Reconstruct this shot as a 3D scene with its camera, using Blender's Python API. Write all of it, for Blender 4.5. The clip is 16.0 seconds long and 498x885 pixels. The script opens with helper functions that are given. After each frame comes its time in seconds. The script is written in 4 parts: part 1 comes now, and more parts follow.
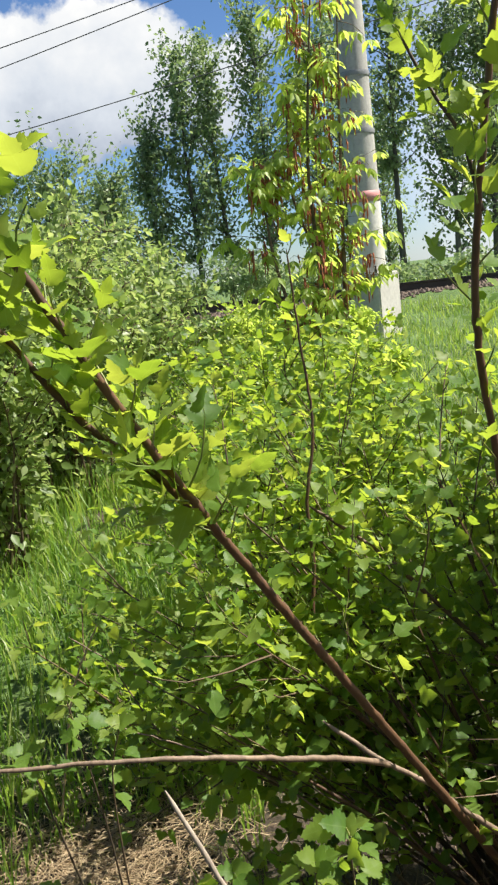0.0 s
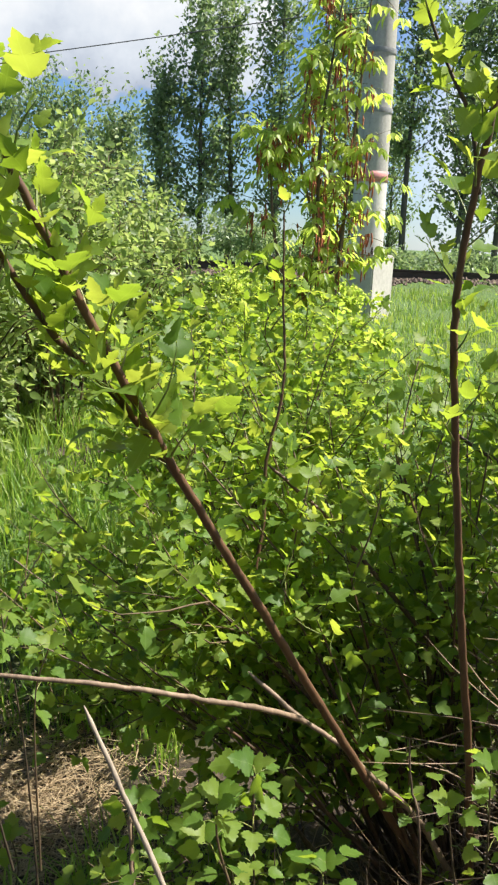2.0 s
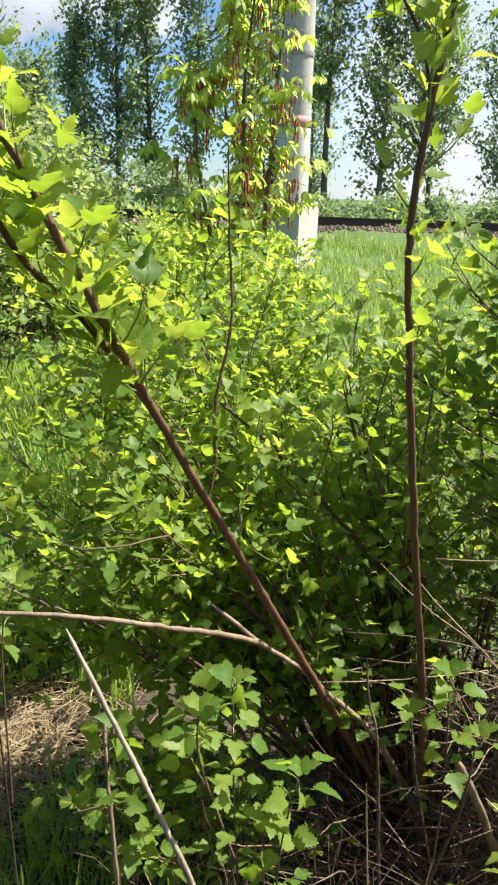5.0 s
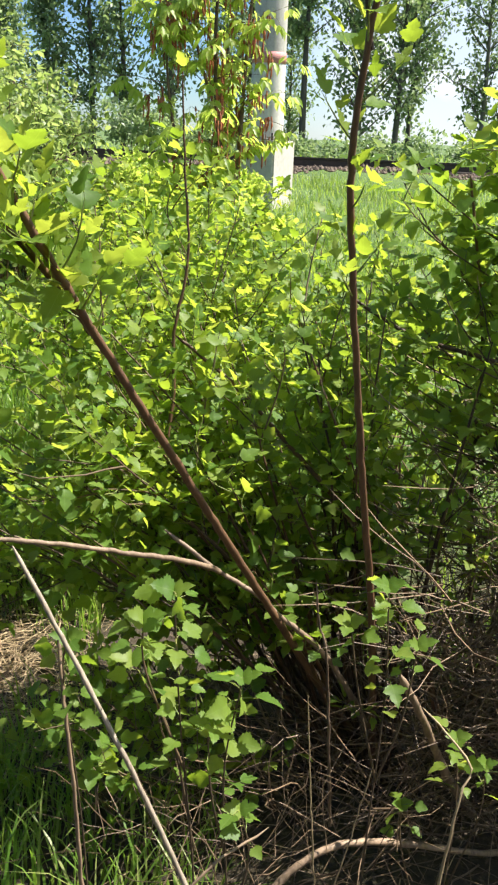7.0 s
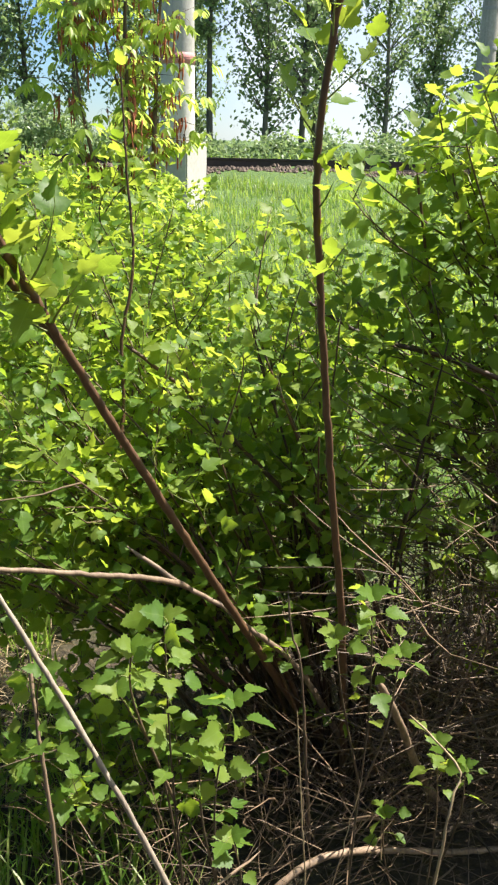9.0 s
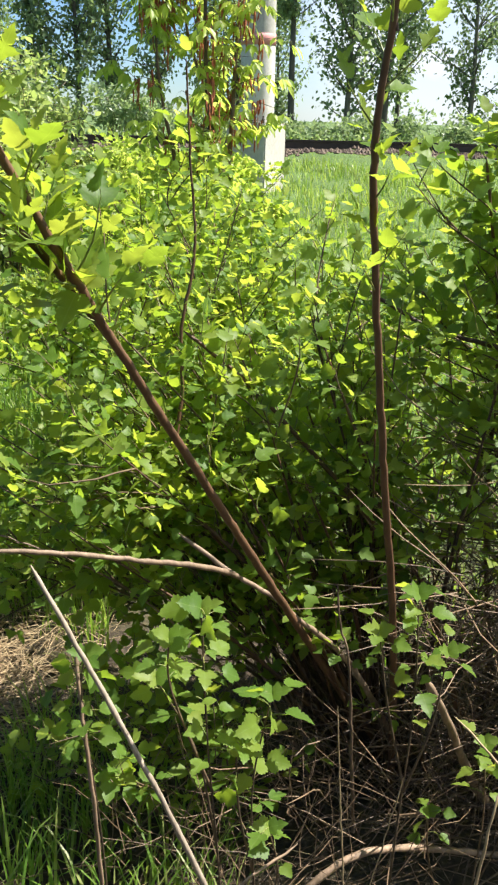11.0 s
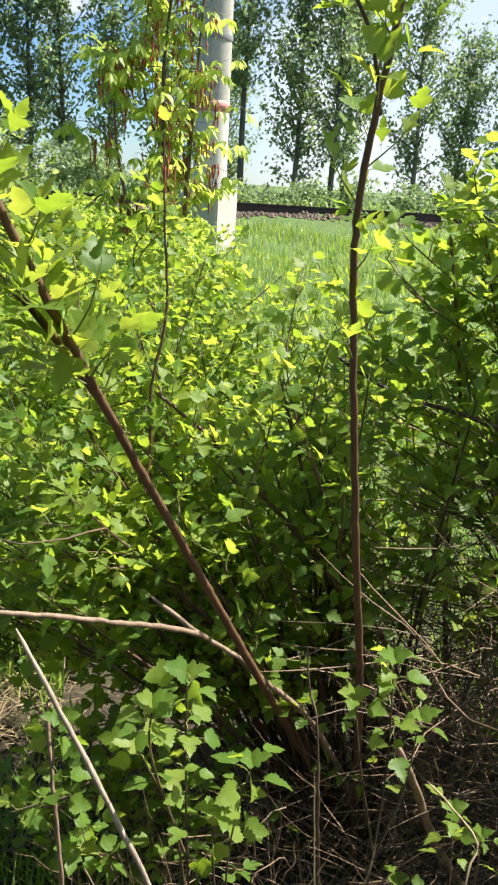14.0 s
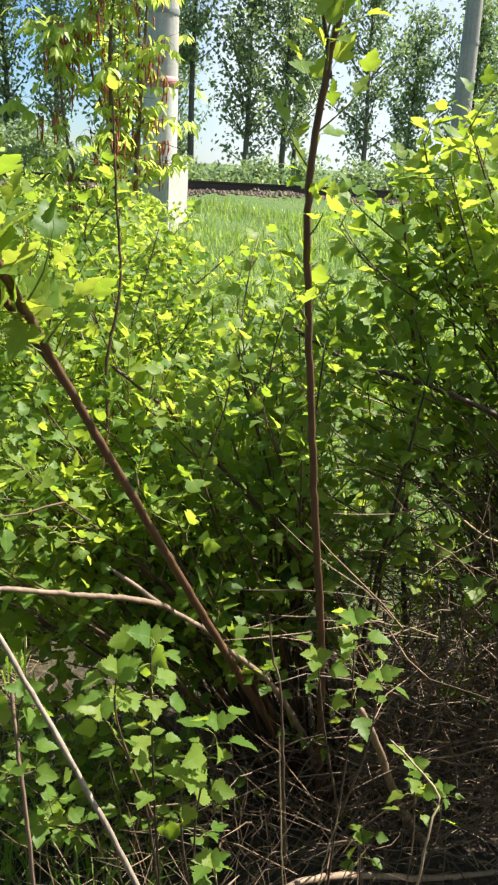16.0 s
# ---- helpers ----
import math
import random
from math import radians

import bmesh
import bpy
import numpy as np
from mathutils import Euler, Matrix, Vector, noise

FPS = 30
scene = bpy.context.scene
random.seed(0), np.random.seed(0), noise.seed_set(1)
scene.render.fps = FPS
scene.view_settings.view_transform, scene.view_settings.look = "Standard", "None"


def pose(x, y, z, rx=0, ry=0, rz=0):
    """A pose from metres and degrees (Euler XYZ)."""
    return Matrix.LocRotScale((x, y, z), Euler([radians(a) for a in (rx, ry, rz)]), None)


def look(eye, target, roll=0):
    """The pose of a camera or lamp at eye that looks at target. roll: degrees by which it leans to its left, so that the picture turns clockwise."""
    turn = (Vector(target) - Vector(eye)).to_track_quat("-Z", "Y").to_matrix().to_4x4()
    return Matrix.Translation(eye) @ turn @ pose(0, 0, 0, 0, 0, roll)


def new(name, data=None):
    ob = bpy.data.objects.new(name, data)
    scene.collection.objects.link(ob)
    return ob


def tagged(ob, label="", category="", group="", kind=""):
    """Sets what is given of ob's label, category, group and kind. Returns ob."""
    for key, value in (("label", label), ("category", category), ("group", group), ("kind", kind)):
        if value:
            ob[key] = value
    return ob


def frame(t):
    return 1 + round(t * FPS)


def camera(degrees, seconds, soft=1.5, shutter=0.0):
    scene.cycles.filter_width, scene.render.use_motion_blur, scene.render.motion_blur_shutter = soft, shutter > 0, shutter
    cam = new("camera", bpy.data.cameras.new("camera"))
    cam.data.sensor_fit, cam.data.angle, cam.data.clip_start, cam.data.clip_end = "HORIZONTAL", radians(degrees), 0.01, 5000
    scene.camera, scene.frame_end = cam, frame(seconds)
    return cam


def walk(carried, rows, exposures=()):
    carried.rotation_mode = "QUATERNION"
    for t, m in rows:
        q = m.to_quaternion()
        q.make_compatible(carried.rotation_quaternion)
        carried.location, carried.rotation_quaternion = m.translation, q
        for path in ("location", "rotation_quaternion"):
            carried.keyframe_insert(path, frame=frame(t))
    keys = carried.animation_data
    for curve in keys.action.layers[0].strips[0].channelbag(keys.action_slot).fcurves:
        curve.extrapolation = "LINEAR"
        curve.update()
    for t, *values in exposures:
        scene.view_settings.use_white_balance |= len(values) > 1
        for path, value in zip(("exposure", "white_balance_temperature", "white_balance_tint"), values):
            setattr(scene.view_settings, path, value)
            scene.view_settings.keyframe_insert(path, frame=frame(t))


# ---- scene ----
cam = camera(31.4, 16.0, 2.3)
PATH = [
    (0, (0.102, -0.062, 1.664), (0.082, 1.904, 1.296), -6.37),
    (0.5, (0.125, -0.061, 1.655), (0.037, 1.899, 1.268), -6.66),
    (1, (0.131, -0.053, 1.656), (-0.007, 1.899, 1.245), -5.98),
    (1.5, (0.134, -0.076, 1.666), (0.056, 1.878, 1.247), -2.08),
    (2, (0.109, -0.085, 1.641), (0.156, 1.864, 1.194), 2.72),
    (2.5, (0.088, -0.077, 1.613), (0.218, 1.863, 1.145), 3.29),
    (3, (0.052, -0.072, 1.615), (0.241, 1.860, 1.132), 3.19),
    (3.5, (0.029, -0.077, 1.614), (0.244, 1.852, 1.135), 2.85),
    (4, (0.012, -0.092, 1.617), (0.239, 1.838, 1.146), 3.03),
    (6.5, (0.131, -0.152, 1.596), (0.319, 1.721, 0.921), 1.08),
    (7, (0.102, -0.167, 1.596), (0.362, 1.704, 0.937), 2.55),
    (7.5, (0.073, -0.134, 1.594), (0.477, 1.713, 0.945), 3.11),
    (8, (0.066, -0.123, 1.604), (0.563, 1.707, 0.968), 2.56),
    (8.5, (0.053, -0.119, 1.610), (0.576, 1.707, 0.985), 2.12),
    (9, (0.028, -0.100, 1.591), (0.466, 1.740, 0.940), 1.65),
    (9.5, (0.075, -0.073, 1.596), (0.329, 1.779, 0.885), 0.45),
    (12, (0.039, -0.106, 1.610), (0.371, 1.763, 0.982), 3.24),
    (12.5, (0.009, -0.096, 1.622), (0.397, 1.779, 1.043), 3.65),
    (13, (0.002, -0.089, 1.616), (0.418, 1.786, 1.063), 4.01),
    (13.5, (0.001, -0.096, 1.616), (0.418, 1.778, 1.059), 4.11),
    (14, (0.009, -0.096, 1.614), (0.411, 1.780, 1.049), 3.73),
    (14.5, (0.014, -0.099, 1.615), (0.405, 1.780, 1.052), 3.35),
    (15, (0.007, -0.100, 1.616), (0.409, 1.777, 1.058), 3.64),
    (15.5, (0.013, -0.110, 1.607), (0.448, 1.757, 1.034), 3.58),
    (16, (0.006, -0.106, 1.596), (0.502, 1.735, 0.994), 3.27),
]
EXPOSURES = [(0.0, 1.05), (4.0, 1.32), (7.0, 1.38), (16.0, 1.38)]
walk(cam, [(t, look(eye, target, roll)) for t, eye, target, roll in PATH], EXPOSURES)

# ---- world, sun, exposure ----
SUN_DIR = Vector((0.78, 0.10, 1.22)).normalized()
SUN_ELEV = math.asin(SUN_DIR.z)
SUN_ROT = math.atan2(SUN_DIR.x, SUN_DIR.y)


def math_node(nt, op, a, b=None, clamp=False):
    n = nt.nodes.new("ShaderNodeMath")
    n.operation, n.use_clamp = op, clamp
    for i, v in enumerate((a, b)):
        if v is None:
            continue
        if isinstance(v, (int, float)):
            n.inputs[i].default_value = v
        else:
            nt.links.new(v, n.inputs[i])
    return n.outputs[0]


def dot_node(nt, vec, axis):
    n = nt.nodes.new("ShaderNodeVectorMath")
    n.operation = "DOT_PRODUCT"
    nt.links.new(vec, n.inputs[0])
    n.inputs[1].default_value = axis
    return n.outputs["Value"]


def noise_node(nt, vec, scale, detail=3.0, rough=0.5):
    n = nt.nodes.new("ShaderNodeTexNoise")
    n.inputs["Scale"].default_value = scale
    n.inputs["Detail"].default_value = detail
    n.inputs["Roughness"].default_value = rough
    if vec is not None:
        nt.links.new(vec, n.inputs["Vector"])
    return n.outputs["Fac"]


def ramp_node(nt, fac, stops):
    n = nt.nodes.new("ShaderNodeValToRGB")
    while len(n.color_ramp.elements) < len(stops):
        n.color_ramp.elements.new(0.5)
    for e, (p, c) in zip(n.color_ramp.elements, stops):
        e.position, e.color = p, (*c, 1)
    nt.links.new(fac, n.inputs[0])
    return n.outputs[0]


def mix_node(nt, fac, a, b, mode="MIX"):
    n = nt.nodes.new("ShaderNodeMix")
    n.data_type, n.blend_type = "RGBA", mode
    for sock, v in ((n.inputs[0], fac), (n.inputs[6], a), (n.inputs[7], b)):
        if isinstance(v, (int, float)):
            sock.default_value = v
        elif isinstance(v, tuple):
            sock.default_value = (*v, 1)
        else:
            nt.links.new(v, sock)
    return n.outputs[2]


def build_world():
    w = bpy.data.worlds.new("sky")
    w.use_nodes = True
    nt = w.node_tree
    nt.nodes.clear()
    sky = nt.nodes.new("ShaderNodeTexSky")
    sky.sky_type, sky.sun_disc = "NISHITA", False
    sky.sun_elevation, sky.sun_rotation = SUN_ELEV, SUN_ROT
    sky.altitude, sky.air_density, sky.dust_density, sky.ozone_density = 150, 1.0, 0.15, 3.0
    vec = nt.nodes.new("ShaderNodeTexCoord").outputs["Generated"]
    # one big fair-weather cumulus, in its own flat axes
    side = Vector((0.99, 0.14, 0.0)).normalized()
    a = math_node(nt, "ADD", dot_node(nt, vec, side), -0.005)
    b = math_node(nt, "SUBTRACT", dot_node(nt, vec, (0, 0, 1)), 0.207)
    front = math_node(nt, "GREATER_THAN", dot_node(nt, vec, (0, 1, 0)), 0.5)
    puff = math_node(nt, "SUBTRACT", noise_node(nt, vec, 11.0, 6.0, 0.55), 0.5)
    lumps = math_node(nt, "SUBTRACT", noise_node(nt, vec, 34.0, 4.0, 0.6), 0.5)
    puff = math_node(nt, "ADD", math_node(nt, "MULTIPLY", puff, 1.5), math_node(nt, "MULTIPLY", lumps, 0.45))
    aa = math_node(nt, "DIVIDE", a, 0.165)
    bb = math_node(nt, "DIVIDE", b, 0.085)
    r2 = math_node(nt, "ADD", math_node(nt, "MULTIPLY", aa, aa), math_node(nt, "MULTIPLY", bb, bb))
    r = math_node(nt, "ADD", math_node(nt, "SQRT", r2), puff)
    body = math_node(nt, "MULTIPLY", math_node(nt, "SUBTRACT", 1.03, r), 6.0, True)
    body = math_node(nt, "MULTIPLY", body, front)
    # scattered clouds elsewhere
    flat = nt.nodes.new("ShaderNodeMapping")
    flat.inputs["Scale"].default_value = (1, 1, 2.6)
    flat.inputs["Location"].default_value = (0.7, 0.2, 0.1)
    nt.links.new(vec, flat.inputs["Vector"])
    wide = noise_node(nt, flat.outputs[0], 2.6, 7.0, 0.55)
    wide = math_node(nt, "MULTIPLY", math_node(nt, "SUBTRACT", wide, 0.40), 5.0, True)
    right = math_node(nt, "MULTIPLY", math_node(nt, "SUBTRACT", dot_node(nt, vec, (1, 0, 0)), 0.14), 9.0, True)
    wide = math_node(nt, "MULTIPLY", wide, right)
    wide = math_node(nt, "MAXIMUM", wide, math_node(nt, "MULTIPLY", right, 0.6))
    shade = math_node(nt, "ADD", math_node(nt, "MULTIPLY", bb, 0.42), math_node(nt, "ADD", 0.55, math_node(nt, "MULTIPLY", puff, -0.8)), True)
    cloud = ramp_node(nt, shade, [(0.0, (3.8, 4.4, 5.6)), (0.5, (7.2, 7.7, 8.4)), (1.0, (10.0, 10.0, 9.9))])
    blue = mix_node(nt, 1.0, sky.outputs[0], (0.80, 0.98, 1.22), "MULTIPLY")
    col = mix_node(nt, wide, blue, (8.8, 9.2, 9.8))
    col = mix_node(nt, body, col, cloud)
    bg = nt.nodes.new("ShaderNodeBackground")
    bg.inputs["Strength"].default_value = 0.049
    nt.links.new(col, bg.inputs[0])
    out = nt.nodes.new("ShaderNodeOutputWorld")
    nt.links.new(bg.outputs[0], out.inputs[0])
    scene.world = w


build_world()
sun = new("sun", bpy.data.lights.new("sun", "SUN"))
sun.data.energy, sun.data.angle, sun.data.color = 5.0, radians(0.53), (1.0, 0.95, 0.86)
sun.matrix_world = look(SUN_DIR * 50, (0, 0, 0))

# ---- materials ----


def material(name):
    m = bpy.data.materials.new(name)
    m.use_nodes = True
    nt = m.node_tree
    return m, nt, nt.nodes["Principled BSDF"], nt.nodes["Material Output"]


def random_value(nt):
    """One random number for each object and each loose island of a mesh."""
    o = nt.nodes.new("ShaderNodeObjectInfo").outputs["Random"]
    g = nt.nodes.new("ShaderNodeNewGeometry").outputs["Random Per Island"]
    return math_node(nt, "FRACT", math_node(nt, "ADD", o, g))


def bump_node(nt, height, strength, dist):
    n = nt.nodes.new("ShaderNodeBump")
    n.inputs["Strength"].default_value, n.inputs["Distance"].default_value = strength, dist
    nt.links.new(height, n.inputs["Height"])
    return n.outputs[0]


def leaf_material(name, stops, through_stops, mix=0.45, rough=0.42, veins=True, coat=0.4):
    m, nt, bsdf, out = material(name)
    r = random_value(nt)
    col = ramp_node(nt, r, stops)
    glow = ramp_node(nt, r, through_stops)
    if veins:
        uv = nt.nodes.new("ShaderNodeTexCoord").outputs["UV"]
        sep = nt.nodes.new("ShaderNodeSeparateXYZ")
        nt.links.new(uv, sep.inputs[0])
        ax = math_node(nt, "ABSOLUTE", math_node(nt, "SUBTRACT", sep.outputs[0], 0.5))
        # side veins run forward from the midrib
        slant = math_node(nt, "SUBTRACT", sep.outputs[1], math_node(nt, "MULTIPLY", ax, 0.9))
        wave = math_node(nt, "ABSOLUTE", math_node(nt, "SINE", math_node(nt, "MULTIPLY", slant, 15.0)))
        side = math_node(nt, "LESS_THAN", wave, 0.10)
        mid = math_node(nt, "LESS_THAN", ax, 0.014)
        vein = math_node(nt, "MAXIMUM", math_node(nt, "MULTIPLY", side, 0.55), mid)
        col = mix_node(nt, math_node(nt, "MULTIPLY", vein, 0.5), col, (0.26, 0.37, 0.10))
        blotch = noise_node(nt, uv, 9.0, 3.0)
        col = mix_node(nt, math_node(nt, "MULTIPLY", blotch, 0.35), col, (0.05, 0.12, 0.015))
        nt.links.new(bump_node(nt, math_node(nt, "SUBTRACT", blotch, vein), 0.35, 0.0006), bsdf.inputs["Normal"])
    nt.links.new(col, bsdf.inputs["Base Color"])
    bsdf.inputs["Roughness"].default_value = rough
    bsdf.inputs["Specular IOR Level"].default_value = coat
    tr = nt.nodes.new("ShaderNodeBsdfTranslucent")
    nt.links.new(glow, tr.inputs[0])
    mx = nt.nodes.new("ShaderNodeMixShader")
    mx.inputs[0].default_value = mix
    nt.links.new(bsdf.outputs[0], mx.inputs[1])
    nt.links.new(tr.outputs[0], mx.inputs[2])
    nt.links.new(mx.outputs[0], out.inputs[0])
    return m


def bark_material(name, dark, light, scale=60.0, stretch=0.25, rough=0.75, depth=0.002):
    m, nt, bsdf, out = material(name)
    co = nt.nodes.new("ShaderNodeTexCoord").outputs["Object"]
    mp = nt.nodes.new("ShaderNodeMapping")
    mp.inputs["Scale"].default_value = (1, 1, stretch)
    nt.links.new(co, mp.inputs["Vector"])
    fine = noise_node(nt, mp.outputs[0], scale, 5.0, 0.65)
    broad = noise_node(nt, co, scale * 0.12, 2.0)
    r = random_value(nt)
    f = math_node(nt, "ADD", math_node(nt, "MULTIPLY", fine, 0.7), math_node(nt, "MULTIPLY", broad, 0.35))
    f = math_node(nt, "ADD", f, math_node(nt, "MULTIPLY", math_node(nt, "SUBTRACT", r, 0.5), 0.35))
    nt.links.new(ramp_node(nt, f, [(0.3, dark), (0.75, light)]), bsdf.inputs["Base Color"])
    bsdf.inputs["Roughness"].default_value = rough
    nt.links.new(bump_node(nt, fine, 0.6, depth), bsdf.inputs["Normal"])
    return m


LEAF = leaf_material("ninebark_leaf",
                     [(0.0, (0.078, 0.155, 0.025)), (0.5, (0.135, 0.225, 0.035)), (1.0, (0.225, 0.285, 0.05))],
                     [(0.0, (0.33, 0.49, 0.035)), (0.5, (0.46, 0.60, 0.05)), (1.0, (0.58, 0.66, 0.075))], 0.5, 0.48, True, 0.3)
LEAF_HEDGE = leaf_material("willow_leaf",
                           [(0.0, (0.09, 0.15, 0.035)), (0.6, (0.17, 0.24, 0.07)), (1.0, (0.28, 0.34, 0.14))],
                           [(0.0, (0.34, 0.48, 0.10)), (1.0, (0.54, 0.62, 0.20))], 0.5, veins=False)
LEAF_ELDER = leaf_material("box_elder_leaf",
                           [(0.0, (0.17, 0.26, 0.035)), (0.5, (0.25, 0.34, 0.05)), (1.0, (0.36, 0.42, 0.09))],
                           [(0.0, (0.48, 0.66, 0.07)), (1.0, (0.70, 0.78, 0.16))], 0.58, veins=False)
LEAF_POPLAR = leaf_material("poplar_leaf",
                            [(0.0, (0.09, 0.15, 0.075)), (0.5, (0.16, 0.23, 0.11)), (1.0, (0.27, 0.33, 0.18))],
                            [(0.0, (0.20, 0.32, 0.10)), (1.0, (0.42, 0.52, 0.20))], 0.42, veins=False)
GRASS = leaf_material("grass_blade",
                      [(0.0, (0.085, 0.175, 0.024)), (0.6, (0.135, 0.235, 0.034)), (1.0, (0.28, 0.31, 0.10))],
                      [(0.0, (0.30, 0.52, 0.045)), (1.0, (0.52, 0.66, 0.11))], 0.45, veins=False)
MEADOW = leaf_material("meadow_grass",
                       [(0.0, (0.08, 0.17, 0.025)), (0.6, (0.14, 0.24, 0.035)), (1.0, (0.27, 0.31, 0.08))],
                       [(0.0, (0.30, 0.50, 0.05)), (1.0, (0.52, 0.62, 0.12))], 0.45, veins=False)
STRAW = bark_material("dry_straw", (0.22, 0.15, 0.08), (0.52, 0.40, 0.24), 90, 1.0, 0.7, 0.0005)
BARK = bark_material("ninebark_bark", (0.024, 0.013, 0.008), (0.14, 0.07, 0.034), 120, 0.12, 0.6)
TWIG = bark_material("twig_bark", (0.05, 0.035, 0.02), (0.17, 0.11, 0.06), 150, 0.3)
GREEN_TWIG = bark_material("young_shoot_bark", (0.10, 0.16, 0.03), (0.26, 0.26, 0.07), 150, 0.3, 0.5)
DEAD = bark_material("dead_wood", (0.075, 0.048, 0.03), (0.36, 0.25, 0.165), 110, 0.1, 0.65)
GREY_WOOD = bark_material("weathered_wood", (0.20, 0.155, 0.115), (0.52, 0.43, 0.33), 140, 0.08, 0.6)
DEAD_TWIG = bark_material("dead_twig", (0.035, 0.022, 0.014), (0.27, 0.18, 0.11), 120, 0.3, 0.45)
POPLAR_BARK = bark_material("poplar_bark", (0.05, 0.045, 0.035), (0.17, 0.155, 0.125), 9, 0.3, 0.85, 0.01)
CATKIN = bark_material("catkin", (0.24, 0.06, 0.028), (0.48, 0.16, 0.07), 60, 1.0)


def ground_material():
    m, nt, bsdf, out = material("meadow_soil")
    co = nt.nodes.new("ShaderNodeTexCoord").outputs["Object"]
    broad, fine = noise_node(nt, co, 0.8, 4.0), noise_node(nt, co, 45.0, 6.0, 0.7)
    soil = ramp_node(nt, fine, [(0.3, (0.022, 0.015, 0.010)), (0.55, (0.055, 0.038, 0.025)), (0.75, (0.20, 0.14, 0.09))])
    green = ramp_node(nt, fine, [(0.3, (0.035, 0.075, 0.015)), (0.7, (0.11, 0.18, 0.035))])
    sep = nt.nodes.new("ShaderNodeSeparateXYZ")
    nt.links.new(co, sep.inputs[0])
    far = math_node(nt, "MULTIPLY", math_node(nt, "SUBTRACT", sep.outputs[1], 2.3), 0.9, True)
    f = math_node(nt, "MULTIPLY", math_node(nt, "ADD", far, math_node(nt, "MULTIPLY", math_node(nt, "SUBTRACT", broad, 0.5), 1.2)), 1.0, True)
    dist = nt.nodes.new("ShaderNodeVectorMath")
    dist.operation = "DISTANCE"
    nt.links.new(co, dist.inputs[0])
    dist.inputs[1].default_value = (-0.7, 5.5, 0.22)
    bank = math_node(nt, "MULTIPLY", math_node(nt, "SUBTRACT", dist.outputs["Value"], 0.35), 6.0, True)
    f = math_node(nt, "MULTIPLY", f, bank)
    nt.links.new(mix_node(nt, f, soil, green), bsdf.inputs["Base Color"])
    bsdf.inputs["Roughness"].default_value = 0.95
    nt.links.new(bump_node(nt, fine, 0.8, 0.02), bsdf.inputs["Normal"])
    return m


def stone_material(name, lo, hi, scale=30.0, rough=0.85, streak=0.0):
    m, nt, bsdf, out = material(name)
    co = nt.nodes.new("ShaderNodeTexCoord").outputs["Object"]
    fine, broad = noise_node(nt, co, scale, 6.0, 0.65), noise_node(nt, co, scale * 0.08, 3.0)
    f = math_node(nt, "ADD", math_node(nt, "MULTIPLY", fine, 0.55), math_node(nt, "MULTIPLY", broad, 0.5))
    r = random_value(nt)
    f = math_node(nt, "ADD", f, math_node(nt, "MULTIPLY", math_node(nt, "SUBTRACT", r, 0.5), 0.25))
    col = ramp_node(nt, f, [(0.3, lo), (0.72, hi)])
    if streak:
        mp = nt.nodes.new("ShaderNodeMapping")
        mp.inputs["Scale"].default_value = (1, 1, 0.06)
        nt.links.new(co, mp.inputs["Vector"])
        s = noise_node(nt, mp.outputs[0], 14.0, 4.0)
        s = math_node(nt, "MULTIPLY", math_node(nt, "SUBTRACT", s, 0.5), streak, True)
        col = mix_node(nt, s, col, tuple(c * 0.45 for c in lo))
    nt.links.new(col, bsdf.inputs["Base Color"])
    bsdf.inputs["Roughness"].default_value = rough
    nt.links.new(bump_node(nt, fine, 0.5, 0.006), bsdf.inputs["Normal"])
    return m


SOIL = ground_material()
CONCRETE = stone_material("concrete", (0.24, 0.225, 0.20), (0.46, 0.44, 0.40), 26, 0.85, 1.6)
CONCRETE_PALE = stone_material("pale_concrete", (0.42, 0.40, 0.36), (0.66, 0.63, 0.58), 22, 0.85, 1.0)
RED_PAINT = stone_material("faded_red_paint", (0.40, 0.13, 0.12), (0.55, 0.24, 0.22), 40, 0.6)
STEEL = stone_material("rusty_steel", (0.018, 0.013, 0.010), (0.055, 0.036, 0.026), 40, 0.6)
GALV = stone_material("grey_steel", (0.20, 0.20, 0.20), (0.36, 0.36, 0.36), 40, 0.45)
BALLAST = stone_material("ballast_stone", (0.05, 0.035, 0.025), (0.17, 0.12, 0.085), 12)
WIRE = stone_material("wire_metal", (0.05, 0.05, 0.055), (0.10, 0.10, 0.11), 20, 0.5)
BRICK_STONE = stone_material("dark_stone", (0.07, 0.055, 0.045), (0.19, 0.14, 0.11), 40)

# ---- geometry helpers ----
RNG = np.random.default_rng(7)


def uni(a, b):
    return float(RNG.uniform(a, b))


def unit(v):
    x, y, z = float(v[0]), float(v[1]), float(v[2])
    k = 1.0 / (math.sqrt(x * x + y * y + z * z) + 1e-9)
    return np.array((x * k, y * k, z * k))


def cross3(a, b):
    return np.array((a[1] * b[2] - a[2] * b[1], a[2] * b[0] - a[0] * b[2], a[0] * b[1] - a[1] * b[0]))


def ground_z(x, y):
    """Height of the ground: nearly level, rising a little to the railway and falling away behind it."""
    z = 0.30 * np.clip((y - 7.0) / 8.0, 0, 1) ** 1.3
    z = z + 0.0524 * (np.clip(y, -6, 16.9) - 1.3) - 0.07 * np.clip(y - 16.9, 0, 40)
    z = z + 0.035 * np.sin(x * 1.7 + 0.6) * np.sin(y * 1.3) + 0.02 * np.sin(x * 4.1 + y * 3.3)
    return z


